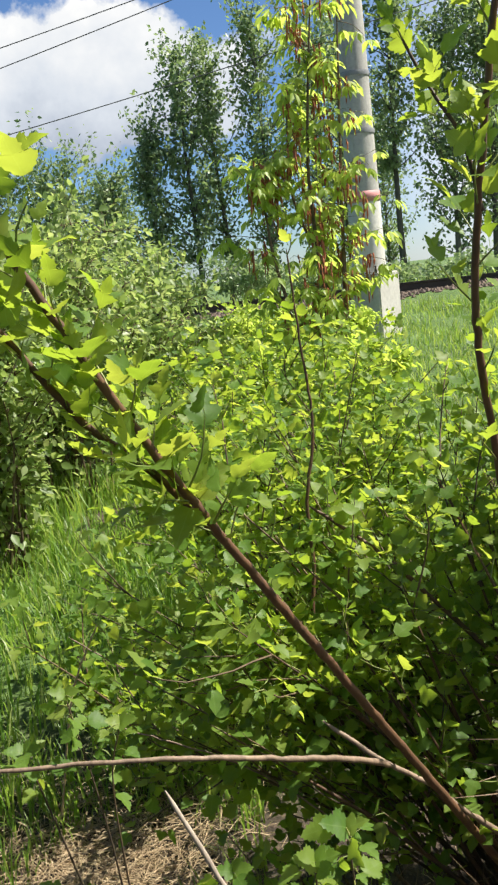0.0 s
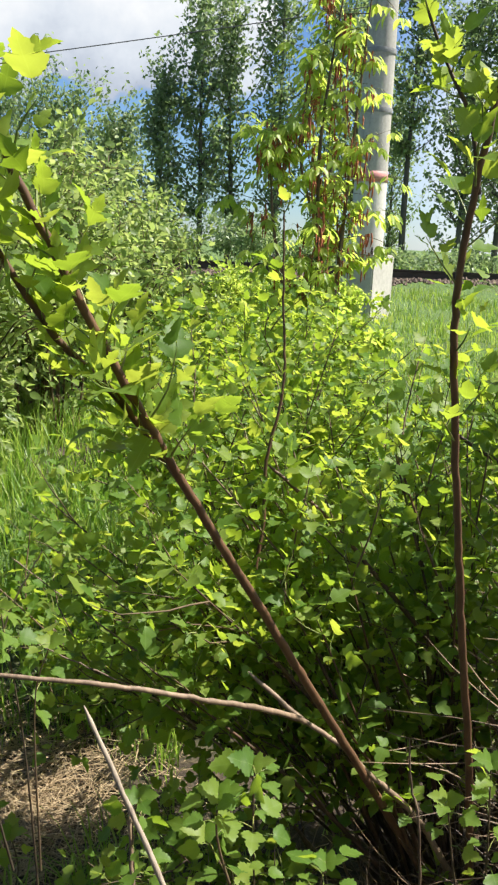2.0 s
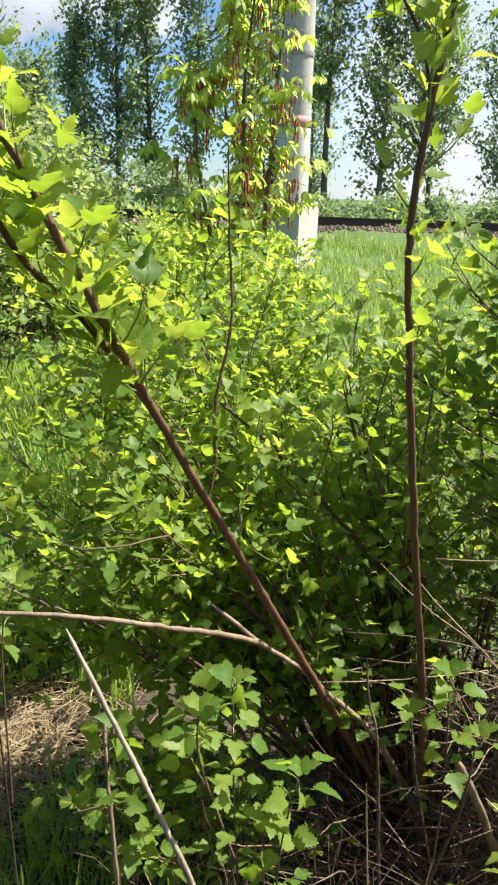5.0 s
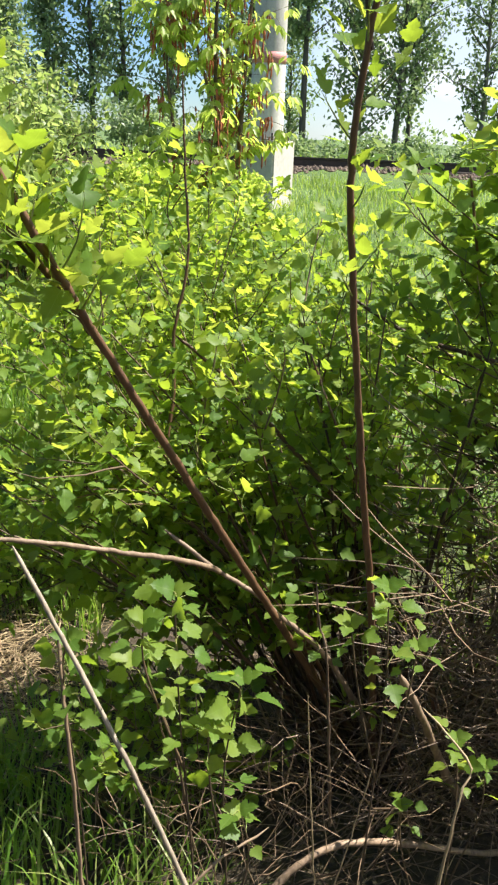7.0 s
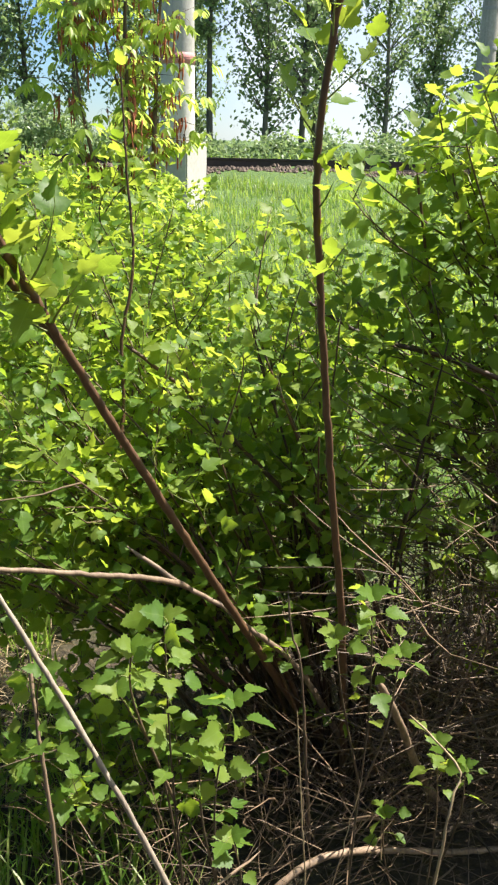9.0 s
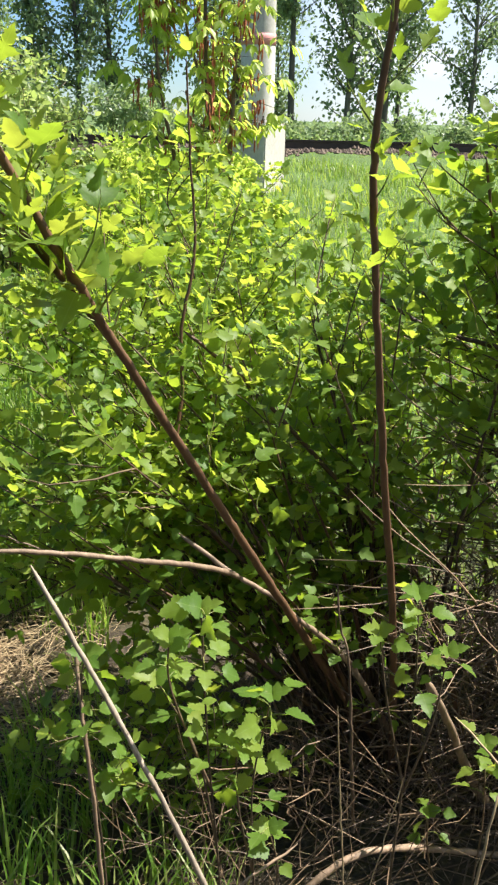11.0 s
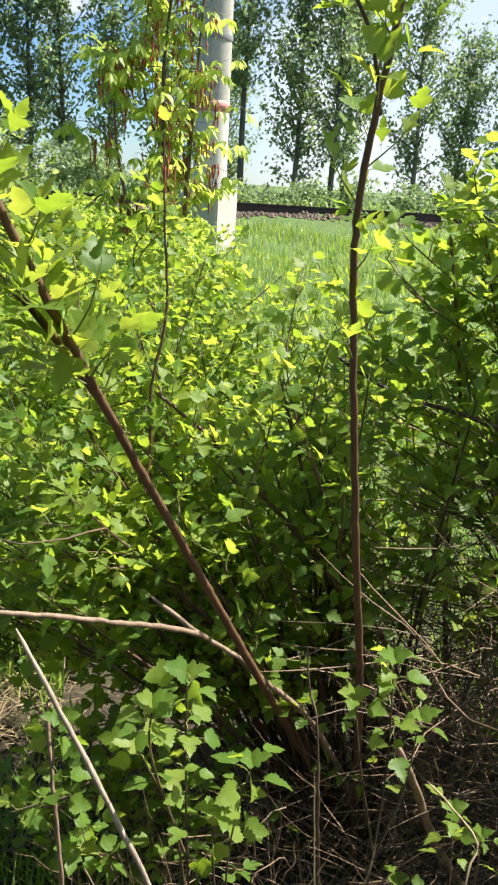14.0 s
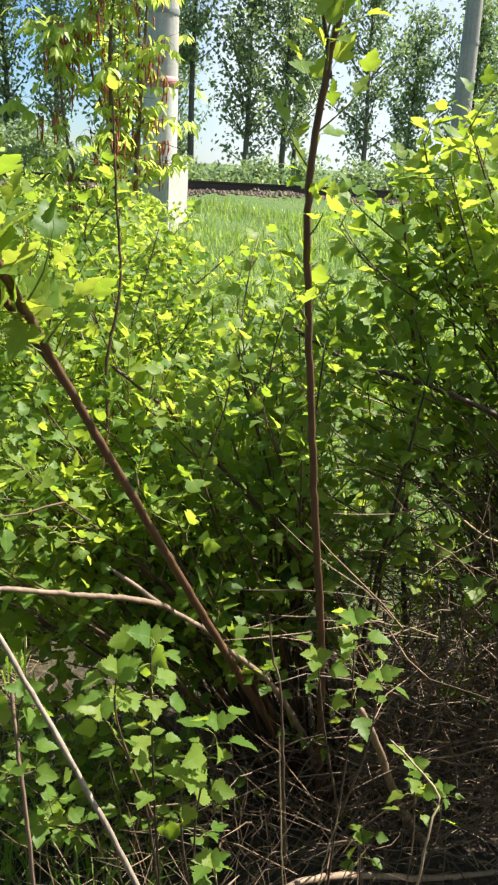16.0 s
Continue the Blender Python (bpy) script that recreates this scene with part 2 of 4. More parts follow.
def raw_mesh(name, verts, faces, mat, uv=None, smooth=True):
    """A mesh from arrays; every face has the same number of corners."""
    verts, faces = np.asarray(verts, np.float32), np.asarray(faces, np.int32)
    me = bpy.data.meshes.new(name)
    n, k = faces.shape
    me.vertices.add(len(verts))
    me.vertices.foreach_set("co", verts.ravel())
    me.loops.add(n * k)
    me.loops.foreach_set("vertex_index", faces.ravel())
    me.polygons.add(n)
    me.polygons.foreach_set("loop_start", np.arange(0, n * k, k, dtype=np.int32))
    if uv is not None:
        layer = me.uv_layers.new(name="UVMap")
        layer.data.foreach_set("uv", np.asarray(uv, np.float32)[faces.ravel()].ravel())
    me.polygons.foreach_set("use_smooth", np.full(n, smooth))
    me.update(calc_edges=True)
    me.materials.append(mat)
    return me


def thing(name, base, label, category, group="", kind=""):
    ob = new(name)
    ob.empty_display_size = 0.05
    ob.location = base
    return tagged(ob, label, category, group, kind)


def child(name, mesh, parent, label="", kind="", m=None):
    """Links a mesh, made in its thing's own axes, as a part."""
    ob = new(name, mesh)
    ob.parent = parent
    if m is not None:
        ob.matrix_basis = m
    return tagged(ob, label, "", "", kind)


def part(name, bm, mat, parent, label="", smooth=False):
    me = bpy.data.meshes.new(name)
    bm.normal_update()
    bm.to_mesh(me)
    bm.free()
    me.materials.append(mat)
    if smooth:
        me.polygons.foreach_set("use_smooth", np.full(len(me.polygons), True))
    return child(name, me, parent, label)


def single(name, line, r0, r1, sides, mat, parent, base, knots=0.0, label=""):
    """One stem, limb or twig as a part of its own."""
    tb = Tubes()
    tb.add(line, r0, r1, sides, knots)
    return child(name, tb.mesh(name, mat, base), parent, label)


def smooth_line(pts, step):
    """Catmull-Rom through a few control points, evenly stepped."""
    p = np.asarray(pts, float)
    p = np.vstack([2 * p[0] - p[1], p, 2 * p[-1] - p[-2]])
    out = []
    for i in range(1, len(p) - 2):
        n = max(1, int(np.linalg.norm(p[i + 1] - p[i]) / step))
        for k in range(n):
            t = k / n
            out.append(0.5 * (2 * p[i] + (p[i + 1] - p[i - 1]) * t + (2 * p[i - 1] - 5 * p[i] + 4 * p[i + 1] - p[i + 2]) * t * t
                              + (3 * p[i] - p[i - 1] - 3 * p[i + 1] + p[i + 2]) * t ** 3))
    out.append(p[-2])
    return np.array(out)


class Tubes:
    """Collects round stems into one list of quads."""

    def __init__(self):
        self.v, self.f, self.n = [], [], 0

    def add(self, line, r0, r1, sides=5, knots=0.0):
        line = np.asarray(line, float)
        n = len(line)
        tan = np.gradient(line, axis=0)
        tan /= np.linalg.norm(tan, axis=1)[:, None] + 1e-9
        ref = np.array([0.31, 0.77, 0.55])
        a = np.cross(tan, ref)
        a /= np.linalg.norm(a, axis=1)[:, None] + 1e-9
        b = np.cross(tan, a)
        r = np.linspace(r0, r1, n)
        if knots:
            r = r * (1 + RNG.normal(0, knots, n))
        r[-1] *= 0.35
        ang = np.linspace(0, 2 * np.pi, sides, endpoint=False)
        ring = line[:, None] + r[:, None, None] * (np.cos(ang)[None, :, None] * a[:, None] + np.sin(ang)[None, :, None] * b[:, None])
        idx = self.n + np.arange(n * sides).reshape(n, sides)
        q = np.stack([idx[:-1], np.roll(idx[:-1], -1, 1), np.roll(idx[1:], -1, 1), idx[1:]], -1).reshape(-1, 4)
        self.v.append(ring.reshape(-1, 3))
        self.f.append(q)
        self.n += n * sides

    def mesh(self, name, mat, base=(0, 0, 0)):
        return raw_mesh(name, np.vstack(self.v) - np.asarray(base), np.vstack(self.f), mat)


# ---- leaves ----


def lobed_leaf(rows, cup, twist, fine=True):
    """A toothed, three-lobed leaf, 1 long: outline half-widths from the stalk to the tip, mirrored on a folded midrib."""
    v, uv, f = [], [], []

    def lift(x, y):
        return 0.28 * abs(x) * (1 - 0.4 * y) - cup * y * y + twist * x * y + 0.02 * math.sin(9 * y + 5 * abs(x))

    n, top = len(rows), 0.0
    for x, y in rows:
        top = max(top, min(y, 1.0) * 0.97 - 0.02 * (abs(x) > 0.3))
        for px, py in ((0.0, max(top, 0.0)), (x, y), (-x, y)):
            v.append((px, py, lift(px, py)))
            uv.append((px + 0.5, py))
    for k in range(n - 1):
        a, b = 3 * k, 3 * (k + 1)
        f += [(a, a + 1, b + 1), (a, b + 1, b), (a, b + 2, a + 2), (a, b, b + 2)]
    # the stalk, a narrow folded strip
    j = len(v)
    for x, y, z in ((-0.014, 0.0, 0.0), (0.014, 0.0, 0.0), (0.0, -0.28, -0.03), (0.0, -0.5, -0.02), (0.0, 0.0, -0.022)):
        v.append((x, y, z)), uv.append((0.5, 0.02))
    f += [(j, j + 1, j + 2), (j, j + 2, j + 4), (j + 4, j + 2, j + 1), (j + 2, j + 1, j + 3), (j, j + 2, j + 3)]
    return np.array(v), np.array(f), np.array(uv)


FINE_ROWS = [(0.0, 0.0), (0.10, 0.01), (0.21, 0.03), (0.24, 0.10), (0.34, 0.14), (0.36, 0.22), (0.43, 0.29), (0.49, 0.42), (0.42, 0.44),
             (0.38, 0.51), (0.30, 0.49), (0.22, 0.52), (0.23, 0.59), (0.29, 0.65), (0.22, 0.69), (0.23, 0.79), (0.14, 0.83), (0.10, 0.92), (0.0, 1.06)]
WIDE_ROWS = [(0.0, 0.0), (0.13, -0.05), (0.27, -0.02), (0.29, 0.07), (0.42, 0.10), (0.41, 0.19), (0.51, 0.27), (0.56, 0.41), (0.47, 0.43),
             (0.44, 0.52), (0.35, 0.51), (0.27, 0.55), (0.29, 0.61), (0.36, 0.67), (0.27, 0.72), (0.28, 0.82), (0.17, 0.86), (0.12, 0.94), (0.0, 1.06)]
SLIM_ROWS = [(0.0, 0.0), (0.06, 0.06), (0.12, 0.13), (0.15, 0.22), (0.25, 0.29), (0.40, 0.46), (0.28, 0.47), (0.22, 0.53), (0.13, 0.51),
             (0.18, 0.63), (0.14, 0.70), (0.18, 0.78), (0.10, 0.84), (0.08, 0.92), (0.0, 1.08)]
COARSE_ROWS = [(0.0, 0.0), (0.20, 0.02), (0.37, 0.20), (0.48, 0.42), (0.25, 0.50), (0.29, 0.68), (0.13, 0.88), (0.0, 1.02)]
BLUNT_ROWS = [(0.0, 0.0), (0.24, 0.0), (0.44, 0.20), (0.53, 0.38), (0.30, 0.49), (0.32, 0.68), (0.14, 0.86), (0.0, 1.0)]
FINE = [lobed_leaf(FINE_ROWS, 0.12, 0.15), lobed_leaf(WIDE_ROWS, 0.25, -0.15), lobed_leaf(SLIM_ROWS, 0.06, 0.25), lobed_leaf(FINE_ROWS, 0.40, -0.25), lobed_leaf(SLIM_ROWS, -0.12, -0.2)]
COARSE = [lobed_leaf(COARSE_ROWS, 0.12, 0.1), lobed_leaf(COARSE_ROWS, 0.32, -0.1), lobed_leaf(BLUNT_ROWS, 0.2, 0.25), lobed_leaf(BLUNT_ROWS, -0.1, -0.2)]
LANCE = (np.array([(0, 0, 0), (0.13, 0.3, 0.03), (0.10, 0.65, 0.0), (0, 1, -0.12), (-0.10, 0.65, 0.0), (-0.13, 0.3, 0.03), (0, 0.45, -0.03)]),
         np.array([(6, 0, 1), (6, 1, 2), (6, 2, 3), (6, 3, 4), (6, 4, 5), (6, 5, 0)]),
         np.array([(0.5, 0), (0.63, 0.3), (0.6, 0.65), (0.5, 1), (0.4, 0.65), (0.37, 0.3), (0.5, 0.45)]))
OVAL = (np.array([(0, 0, 0), (0.30, 0.42, 0.06), (0, 1, -0.08), (-0.30, 0.42, 0.06)]), np.array([(0, 1, 2), (0, 2, 3)]),
        np.array([(0.5, 0), (0.8, 0.42), (0.5, 1), (0.2, 0.42)]))


def frames(dirs, norms):
    d = dirs / (np.linalg.norm(dirs, axis=1)[:, None] + 1e-9)
    x = np.cross(d, norms)
    x /= np.linalg.norm(x, axis=1)[:, None] + 1e-9
    return np.stack([x, d, np.cross(x, d)], -1)


def scatter(templates, pos, dirs, norms, size):
    """Many leaves as arrays: each at pos, its tip along dirs, its face along norms."""
    pos, size = np.asarray(pos, float), np.asarray(size, float)
    R = frames(np.asarray(dirs, float), np.asarray(norms, float))
    pick = RNG.integers(0, len(templates), len(pos))
    V, F, U, off = [], [], [], 0
    for i, (tv, tf, tu) in enumerate(templates):
        sel = np.nonzero(pick == i)[0]
        if not len(sel):
            continue
        v = np.einsum("nij,kj->nki", R[sel], tv) * size[sel][:, None, None] + pos[sel][:, None]
        f = tf[None] + (np.arange(len(sel)) * len(tv))[:, None, None] + off
        V.append(v.reshape(-1, 3))
        F.append(f.reshape(-1, 3))
        U.append(np.tile(tu, (len(sel), 1)))
        off += len(sel) * len(tv)
    return np.vstack(V), np.vstack(F), np.vstack(U)


BROAD_ROWS = [(0.0, 0.0), (0.14, -0.06), (0.28, -0.03), (0.30, 0.06), (0.43, 0.10), (0.41, 0.19), (0.53, 0.27), (0.48, 0.34), (0.55, 0.44), (0.43, 0.46),
              (0.42, 0.54), (0.29, 0.54), (0.33, 0.64), (0.24, 0.69), (0.28, 0.78), (0.17, 0.82), (0.16, 0.91), (0.07, 0.94), (0.0, 1.04)]
BROAD = [lobed_leaf(BROAD_ROWS, 0.15, 0.1), lobed_leaf(BROAD_ROWS, 0.35, -0.2), lobed_leaf(FINE_ROWS, 0.2, 0.2)]
BROAD_MESHES = [raw_mesh("leaf", v, f, LEAF, u) for v, f, u in BROAD]
FINE_MESHES = [raw_mesh("leaf", v, f, LEAF, u) for v, f, u in FINE]


class Leaves:
    def __init__(self):
        self.p, self.d, self.n, self.s = [], [], [], []

    def add(self, p, d, n, s):
        self.p.append(np.array(p, float)), self.d.append(unit(d)), self.n.append(unit(n)), self.s.append(s)

    def link(self, parent, base, singles, meshes, templates, mat, rank=1):
        """The front-most leaves as parts of their own, the rest joined."""
        P, D, N, S = (np.array(a) for a in (self.p, self.d, self.n, self.s))
        order = np.argsort(P[:, rank])
        near, rest = order[:singles], order[singles:]
        R = frames(D, N)
        for i in near:
            m = Matrix.Translation(Vector(P[i] - base)) @ Matrix(R[i].tolist()).to_4x4() @ Matrix.Scale(S[i], 4)
            child("leaf", meshes[int(RNG.integers(0, len(meshes)))], parent, m=m)
        if len(rest):
            v, f, u = scatter(templates, P[rest] - base, D[rest], N[rest], S[rest])
            child("foliage", raw_mesh("foliage", v, f, mat, u), parent, kind="stuff")


def spray(leaves, twigs, p, d, length, count, size, up=0.35, erect=0.0):
    """A short leafy shoot: a thin stem with leaves to either side and a tuft at its tip."""
    d = unit(d)
    end = p + d * length + np.array([0, 0, 0.25 * length * up])
    mid = (p + end) / 2 + RNG.normal(0, 0.06 * length, 3)
    line = smooth_line([p, mid, end], max(length / 4, 0.01))
    twigs.add(line, 0.0016, 0.0008, 4)
    ang = uni(0, 6.28)
    side = unit(cross3(d, RNG.normal(0, 1, 3)))
    other = cross3(d, side)
    for i in range(count):
        t = (i + 0.6) / count
        at = line[min(len(line) - 1, int(t * len(line)))]
        ang += 2.4
        out = side * math.cos(ang) + other * math.sin(ang)
        ld = out * 0.9 + d * (0.35 + 0.6 * t) + np.array([0, 0, uni(-0.15, 0.35) + erect])
        stalk = size * uni(0.3, 0.5)
        tip = at + unit(ld) * stalk
        ld = unit(ld) + np.array([0, 0, uni(-0.35, 0.05) + erect * 0.6])
        n = np.array([0, 0, 1.0]) + RNG.normal(0, 0.38, 3)
        leaves.add(tip, ld, n, size * uni(0.6, 1.15) * (1 - 0.25 * (t > 0.9)))


def clothe(leaves, twigs, line, t0, t1, gap, size, length=(0.02, 0.07), count=(3, 5), keep=1.0, erect=0.0):
    """Leafy short shoots at nodes along a stem."""
    seg = np.linalg.norm(np.diff(line, axis=0), axis=1)
    cum = np.concatenate([[0], np.cumsum(seg)])
    s, end = cum[-1] * t0, cum[-1] * t1
    a = uni(0, 6.28)
    while s < end:
        i = min(len(line) - 2, int(np.searchsorted(cum, s)) - 1 if s > 0 else 0)
        p = line[i] + (line[i + 1] - line[i]) * ((s - cum[i]) / (seg[i] + 1e-9))
        tan = unit(line[i + 1] - line[i])
        a += 2.4 + uni(-0.4, 0.4)
        x = unit(cross3(tan, (0.3, 0.5, 0.8)))
        y = cross3(tan, x)
        out = x * math.cos(a) + y * math.sin(a) + tan * 0.6 + np.array([0, 0, 0.45])
        if uni(0, 1) < keep:
            spray(leaves, twigs, p, out, uni(*length), int(RNG.integers(count[0], count[1] + 1)), size, 0.35, erect)
        s += gap * uni(0.7, 1.3)


def wander(p, d, length, bend, steps=6, lift=0.0):
    """A gently crooked stem."""
    out, d = [np.array(p, float)], unit(d)
    for _ in range(steps):
        d = unit(d + RNG.normal(0, bend, 3) + np.array([0, 0, lift]))
        out.append(out[-1] + d * length / steps)
    return np.array(out)

# ---- ground ----


def build_ground():
    xs = np.concatenate([-np.geomspace(420, 6.2, 26), np.linspace(-6, 8, 113), np.geomspace(8.3, 420, 26)])
    ys = np.concatenate([-np.geomspace(420, 1.2, 20), np.linspace(-1, 18, 153), np.geomspace(18.4, 900, 30)])
    X, Y = np.meshgrid(xs, ys)
    Z = ground_z(X, Y)
    bump = 0.012 * np.sin(X * 17 + Y * 5) * np.sin(Y * 13 - X * 7) * (np.abs(X) < 6) * (np.abs(Y - 8) < 10)
    V = np.stack([X, Y, Z + bump], -1).reshape(-1, 3)
    i = np.arange(V.shape[0]).reshape(X.shape)
    F = np.stack([i[:-1, :-1], i[:-1, 1:], i[1:, 1:], i[1:, :-1]], -1).reshape(-1, 4)
    tagged(new("ground", raw_mesh("ground", V, F, SOIL)), "bare brown soil and green meadow ground", "ground", "", "structure")


def blades(n, xy, height, width, lean):
    """Bent grass blades as arrays, three quads' worth of triangles each."""
    x, y = xy
    h, w = height, width
    a = RNG.uniform(0, 2 * np.pi, n)
    dx, dy = np.cos(a), np.sin(a)
    l = h * RNG.uniform(0.1, lean, n)
    base = np.stack([x, y, ground_z(x, y) - 0.02], -1)
    side = np.stack([-dy, dx, np.zeros(n)], -1) * w[:, None]
    go = np.stack([dx, dy, np.zeros(n)], -1)
    up = np.array([0, 0, 1.0])
    m1 = base + go * (l * 0.2)[:, None] + up * (h * 0.5)[:, None]
    m2 = base + go * (l * 0.6)[:, None] + up * (h * 0.85)[:, None]
    tip = base + go * l[:, None] + up * (h * 0.97)[:, None]
    V = np.stack([base - side, base + side, m1 - side * 0.8, m1 + side * 0.8, m2 - side * 0.5, m2 + side * 0.5, tip], 1).reshape(-1, 3)
    k = (np.arange(n) * 7)[:, None, None]
    F = (np.array([(0, 1, 3), (0, 3, 2), (2, 3, 5), (2, 5, 4), (4, 5, 6)])[None] + k).reshape(-1, 3)
    return V, F


def grass(name, label, n, x0, x1, y0, y1, h0, h1, w, mat, lean=0.6, clear=None):
    x, y = RNG.uniform(x0, x1, n), RNG.uniform(y0, y1, n)
    clump = np.sin(x * 3.1 + 1.3) * np.sin(y * 2.7) + 0.6 * np.sin(x * 7.3) * np.sin(y * 6.1 + 0.5)
    keep = RNG.uniform(-1.8, 1.2, n) < clump + 0.6
    if clear is not None:
        keep &= ~clear(x, y)
    x, y = x[keep], y[keep]
    h = RNG.uniform(h0, h1, len(x)) * (0.8 + 0.25 * np.sin(x * 2.3 + y * 1.9)) * np.where(np.abs(y - 15.4) < 1.6, 0.3, 1.0)
    V, F = blades(len(x), (x, y), h, np.full(len(x), w) * RNG.uniform(0.6, 1.3, len(x)), lean)
    tagged(new(name, raw_mesh(name, V, F, mat)), label, "grass", "", "stuff")


def bare(x, y):
    """The trodden bare patch, the thicket's floor and the dirt bank."""
    patch = ((x + 0.45) / 0.45) ** 2 + ((y - 2.1) / 0.4) ** 2 < 1
    floor = (x > 0.0) & (y < 2.6)
    bank = ((x + 0.68) / 0.35) ** 2 + ((y - 5.5) / 0.35) ** 2 < 1
    return patch | floor | bank


def straw_litter():
    t = Tubes()
    for _ in range(4200):
        if uni(0, 1) < 0.93:
            x, y = -0.47 + RNG.normal(0, 0.2), 2.1 + RNG.normal(0, 0.24)
        else:
            x, y = uni(-0.5, 1.6), uni(1.0, 2.2)
        a, L = uni(0, 6.28), uni(0.03, 0.14)
        z = float(ground_z(x, y)) + uni(0.012, 0.045)
        d = np.array([math.cos(a), math.sin(a), uni(-0.12, 0.25)]) * L
        p = np.array([x, y, z])
        t.add([p, p + d * 0.5 + (0, 0, 0.004), p + d], uni(0.0008, 0.002), 0.0007, 3)
    tagged(new("straw_litter", t.mesh("straw_litter", STRAW)), "dry tan straw and twig litter on bare soil", "litter", "", "stuff")


build_ground()

# ---- railway ----


def ballast():
    n = 2600
    x, y = RNG.uniform(-9, 14, n), 15.55 + RNG.normal(0, 0.2, n)
    tmpl = np.array([(1, 0, 0), (0, 1, 0), (-1, 0, 0), (0, -1, 0), (0, 0, 0.8), (0, 0, -0.8)], float)
    tf = np.array([(0, 1, 4), (1, 2, 4), (2, 3, 4), (3, 0, 4), (1, 0, 5), (2, 1, 5), (3, 2, 5), (0, 3, 5)])
    s = RNG.uniform(0.03, 0.07, n)[:, None, None] * RNG.uniform(0.6, 1.2, (n, 6, 1))
    V = (tmpl[None] * s + np.stack([x, y, ground_z(x, y) + 0.01], -1)[:, None]).reshape(-1, 3)
    F = (tf[None] + (np.arange(n) * 6)[:, None, None]).reshape(-1, 3)
    tagged(new("ballast", raw_mesh("ballast", V, F, BALLAST, smooth=False)), "brown crushed stone ballast beside the rail", "gravel", "", "stuff")


def rail():
    base = Vector((2.5, 16.0, 1.07))
    t = thing("rail", base, "dark rusty steel rail along the meadow's edge", "rail")
    prof = [(-0.07, 0), (0.07, 0), (0.07, 0.014), (0.012, 0.03), (0.012, 0.13), (0.036, 0.14), (0.036, 0.172), (-0.036, 0.172), (-0.036, 0.14),
            (-0.012, 0.13), (-0.012, 0.03), (-0.07, 0.014)]
    bm = bmesh.new()
    a = [bm.verts.new((-26, y, z)) for y, z in prof]
    b = [bm.verts.new((32, y, z)) for y, z in prof]
    for i in range(len(prof)):
        j = (i + 1) % len(prof)
        bm.faces.new((a[i], a[j], b[j], b[i]))
    bm.faces.new(a[::-1]), bm.faces.new(b)
    part("rail_section", bm, STEEL, t)
    bm = bmesh.new()
    for k in range(-38, 52):
        bmesh.ops.create_cube(bm, size=1, matrix=Matrix.Translation((k * 0.6, 0.5, -0.055)) @ Matrix.Diagonal((0.24, 1.5, 0.1, 1)))
    part("sleepers", bm, BRICK_STONE, t)


ballast()
rail()

# ---- poles and wires ----


def lathe(rings, sides=24, caps=False):
    bm = bmesh.new()
    loops = [[bm.verts.new((r * math.cos(2 * math.pi * k / sides), r * math.sin(2 * math.pi * k / sides), z)) for k in range(sides)] for r, z in rings]
    for a, b in zip(loops, loops[1:]):
        for k in range(sides):
            bm.faces.new((a[k], a[(k + 1) % sides], b[(k + 1) % sides], b[k]))
    if caps:
        bm.faces.new(loops[0][::-1]), bm.faces.new(loops[-1])
    return bm


def pole(base, side, turn, block_h, label, height=8.6, r0=0.20, band=True):
    t = thing("concrete_pole", base, label, "pole", "railway poles")
    bm = bmesh.new()
    bmesh.ops.create_cube(bm, size=1, matrix=pose(0, 0, block_h / 2 - 0.15, 0, 0, turn) @ Matrix.Diagonal((side, side, block_h + 0.3, 1)))
    bmesh.ops.bevel(bm, geom=bm.edges[:], offset=0.018, segments=2, affect="EDGES")
    part("foundation_block", bm, CONCRETE_PALE, t, "pale concrete foundation block with worn edges")

    def r(z):
        return r0 - 0.0125 * (z - block_h)
    z = block_h - 0.02
    part("lower_shaft", lathe([(r(q), q) for q in (z, block_h + 0.4, block_h + 0.9)]), CONCRETE_PALE, t, "pale whitewashed lower shaft", True)
    part("shaft", lathe([(r(q), q) for q in np.linspace(block_h + 0.9, height, 9)] + [(0.01, height + 0.02)]), CONCRETE, t, "", True)
    if band:
        part("painted_band", lathe([(r(q) + e, q) for q, e in ((block_h + 0.91, 0.0), (block_h + 0.912, 0.006), (block_h + 1.038, 0.006), (block_h + 1.04, 0.0))]), RED_PAINT, t, "faded red painted band", True)
    for q in (block_h + 1.75, block_h + 2.45):
        part("clamp_ring", lathe([(r(q) + 0.010, q), (r(q) + 0.012, q + 0.012), (r(q) + 0.012, q + 0.05), (r(q) + 0.010, q + 0.06)]), GALV, t, "grey steel clamp ring", True)
    for k in range(4):
        a = radians(turn + 45 + 90 * k)
        bm = lathe([(0.018, block_h - 0.01), (0.018, block_h + 0.05), (0.012, block_h + 0.055), (0.012, block_h + 0.09)], 8, True)
        bmesh.ops.translate(bm, verts=bm.verts, vec=(math.cos(a) * side * 0.52, math.sin(a) * side * 0.52, 0))
        part("anchor_bolt", bm, STEEL, t)
    return t


pole((1.81, 11.83, 0.775), 0.57, 53, 0.746, "grey concrete pole with red band on pale foundation block", r0=0.225)
pole((8.68, 17.2, 1.03), 0.55, 45, 0.54, "grey concrete pole further along the railway", band=False)


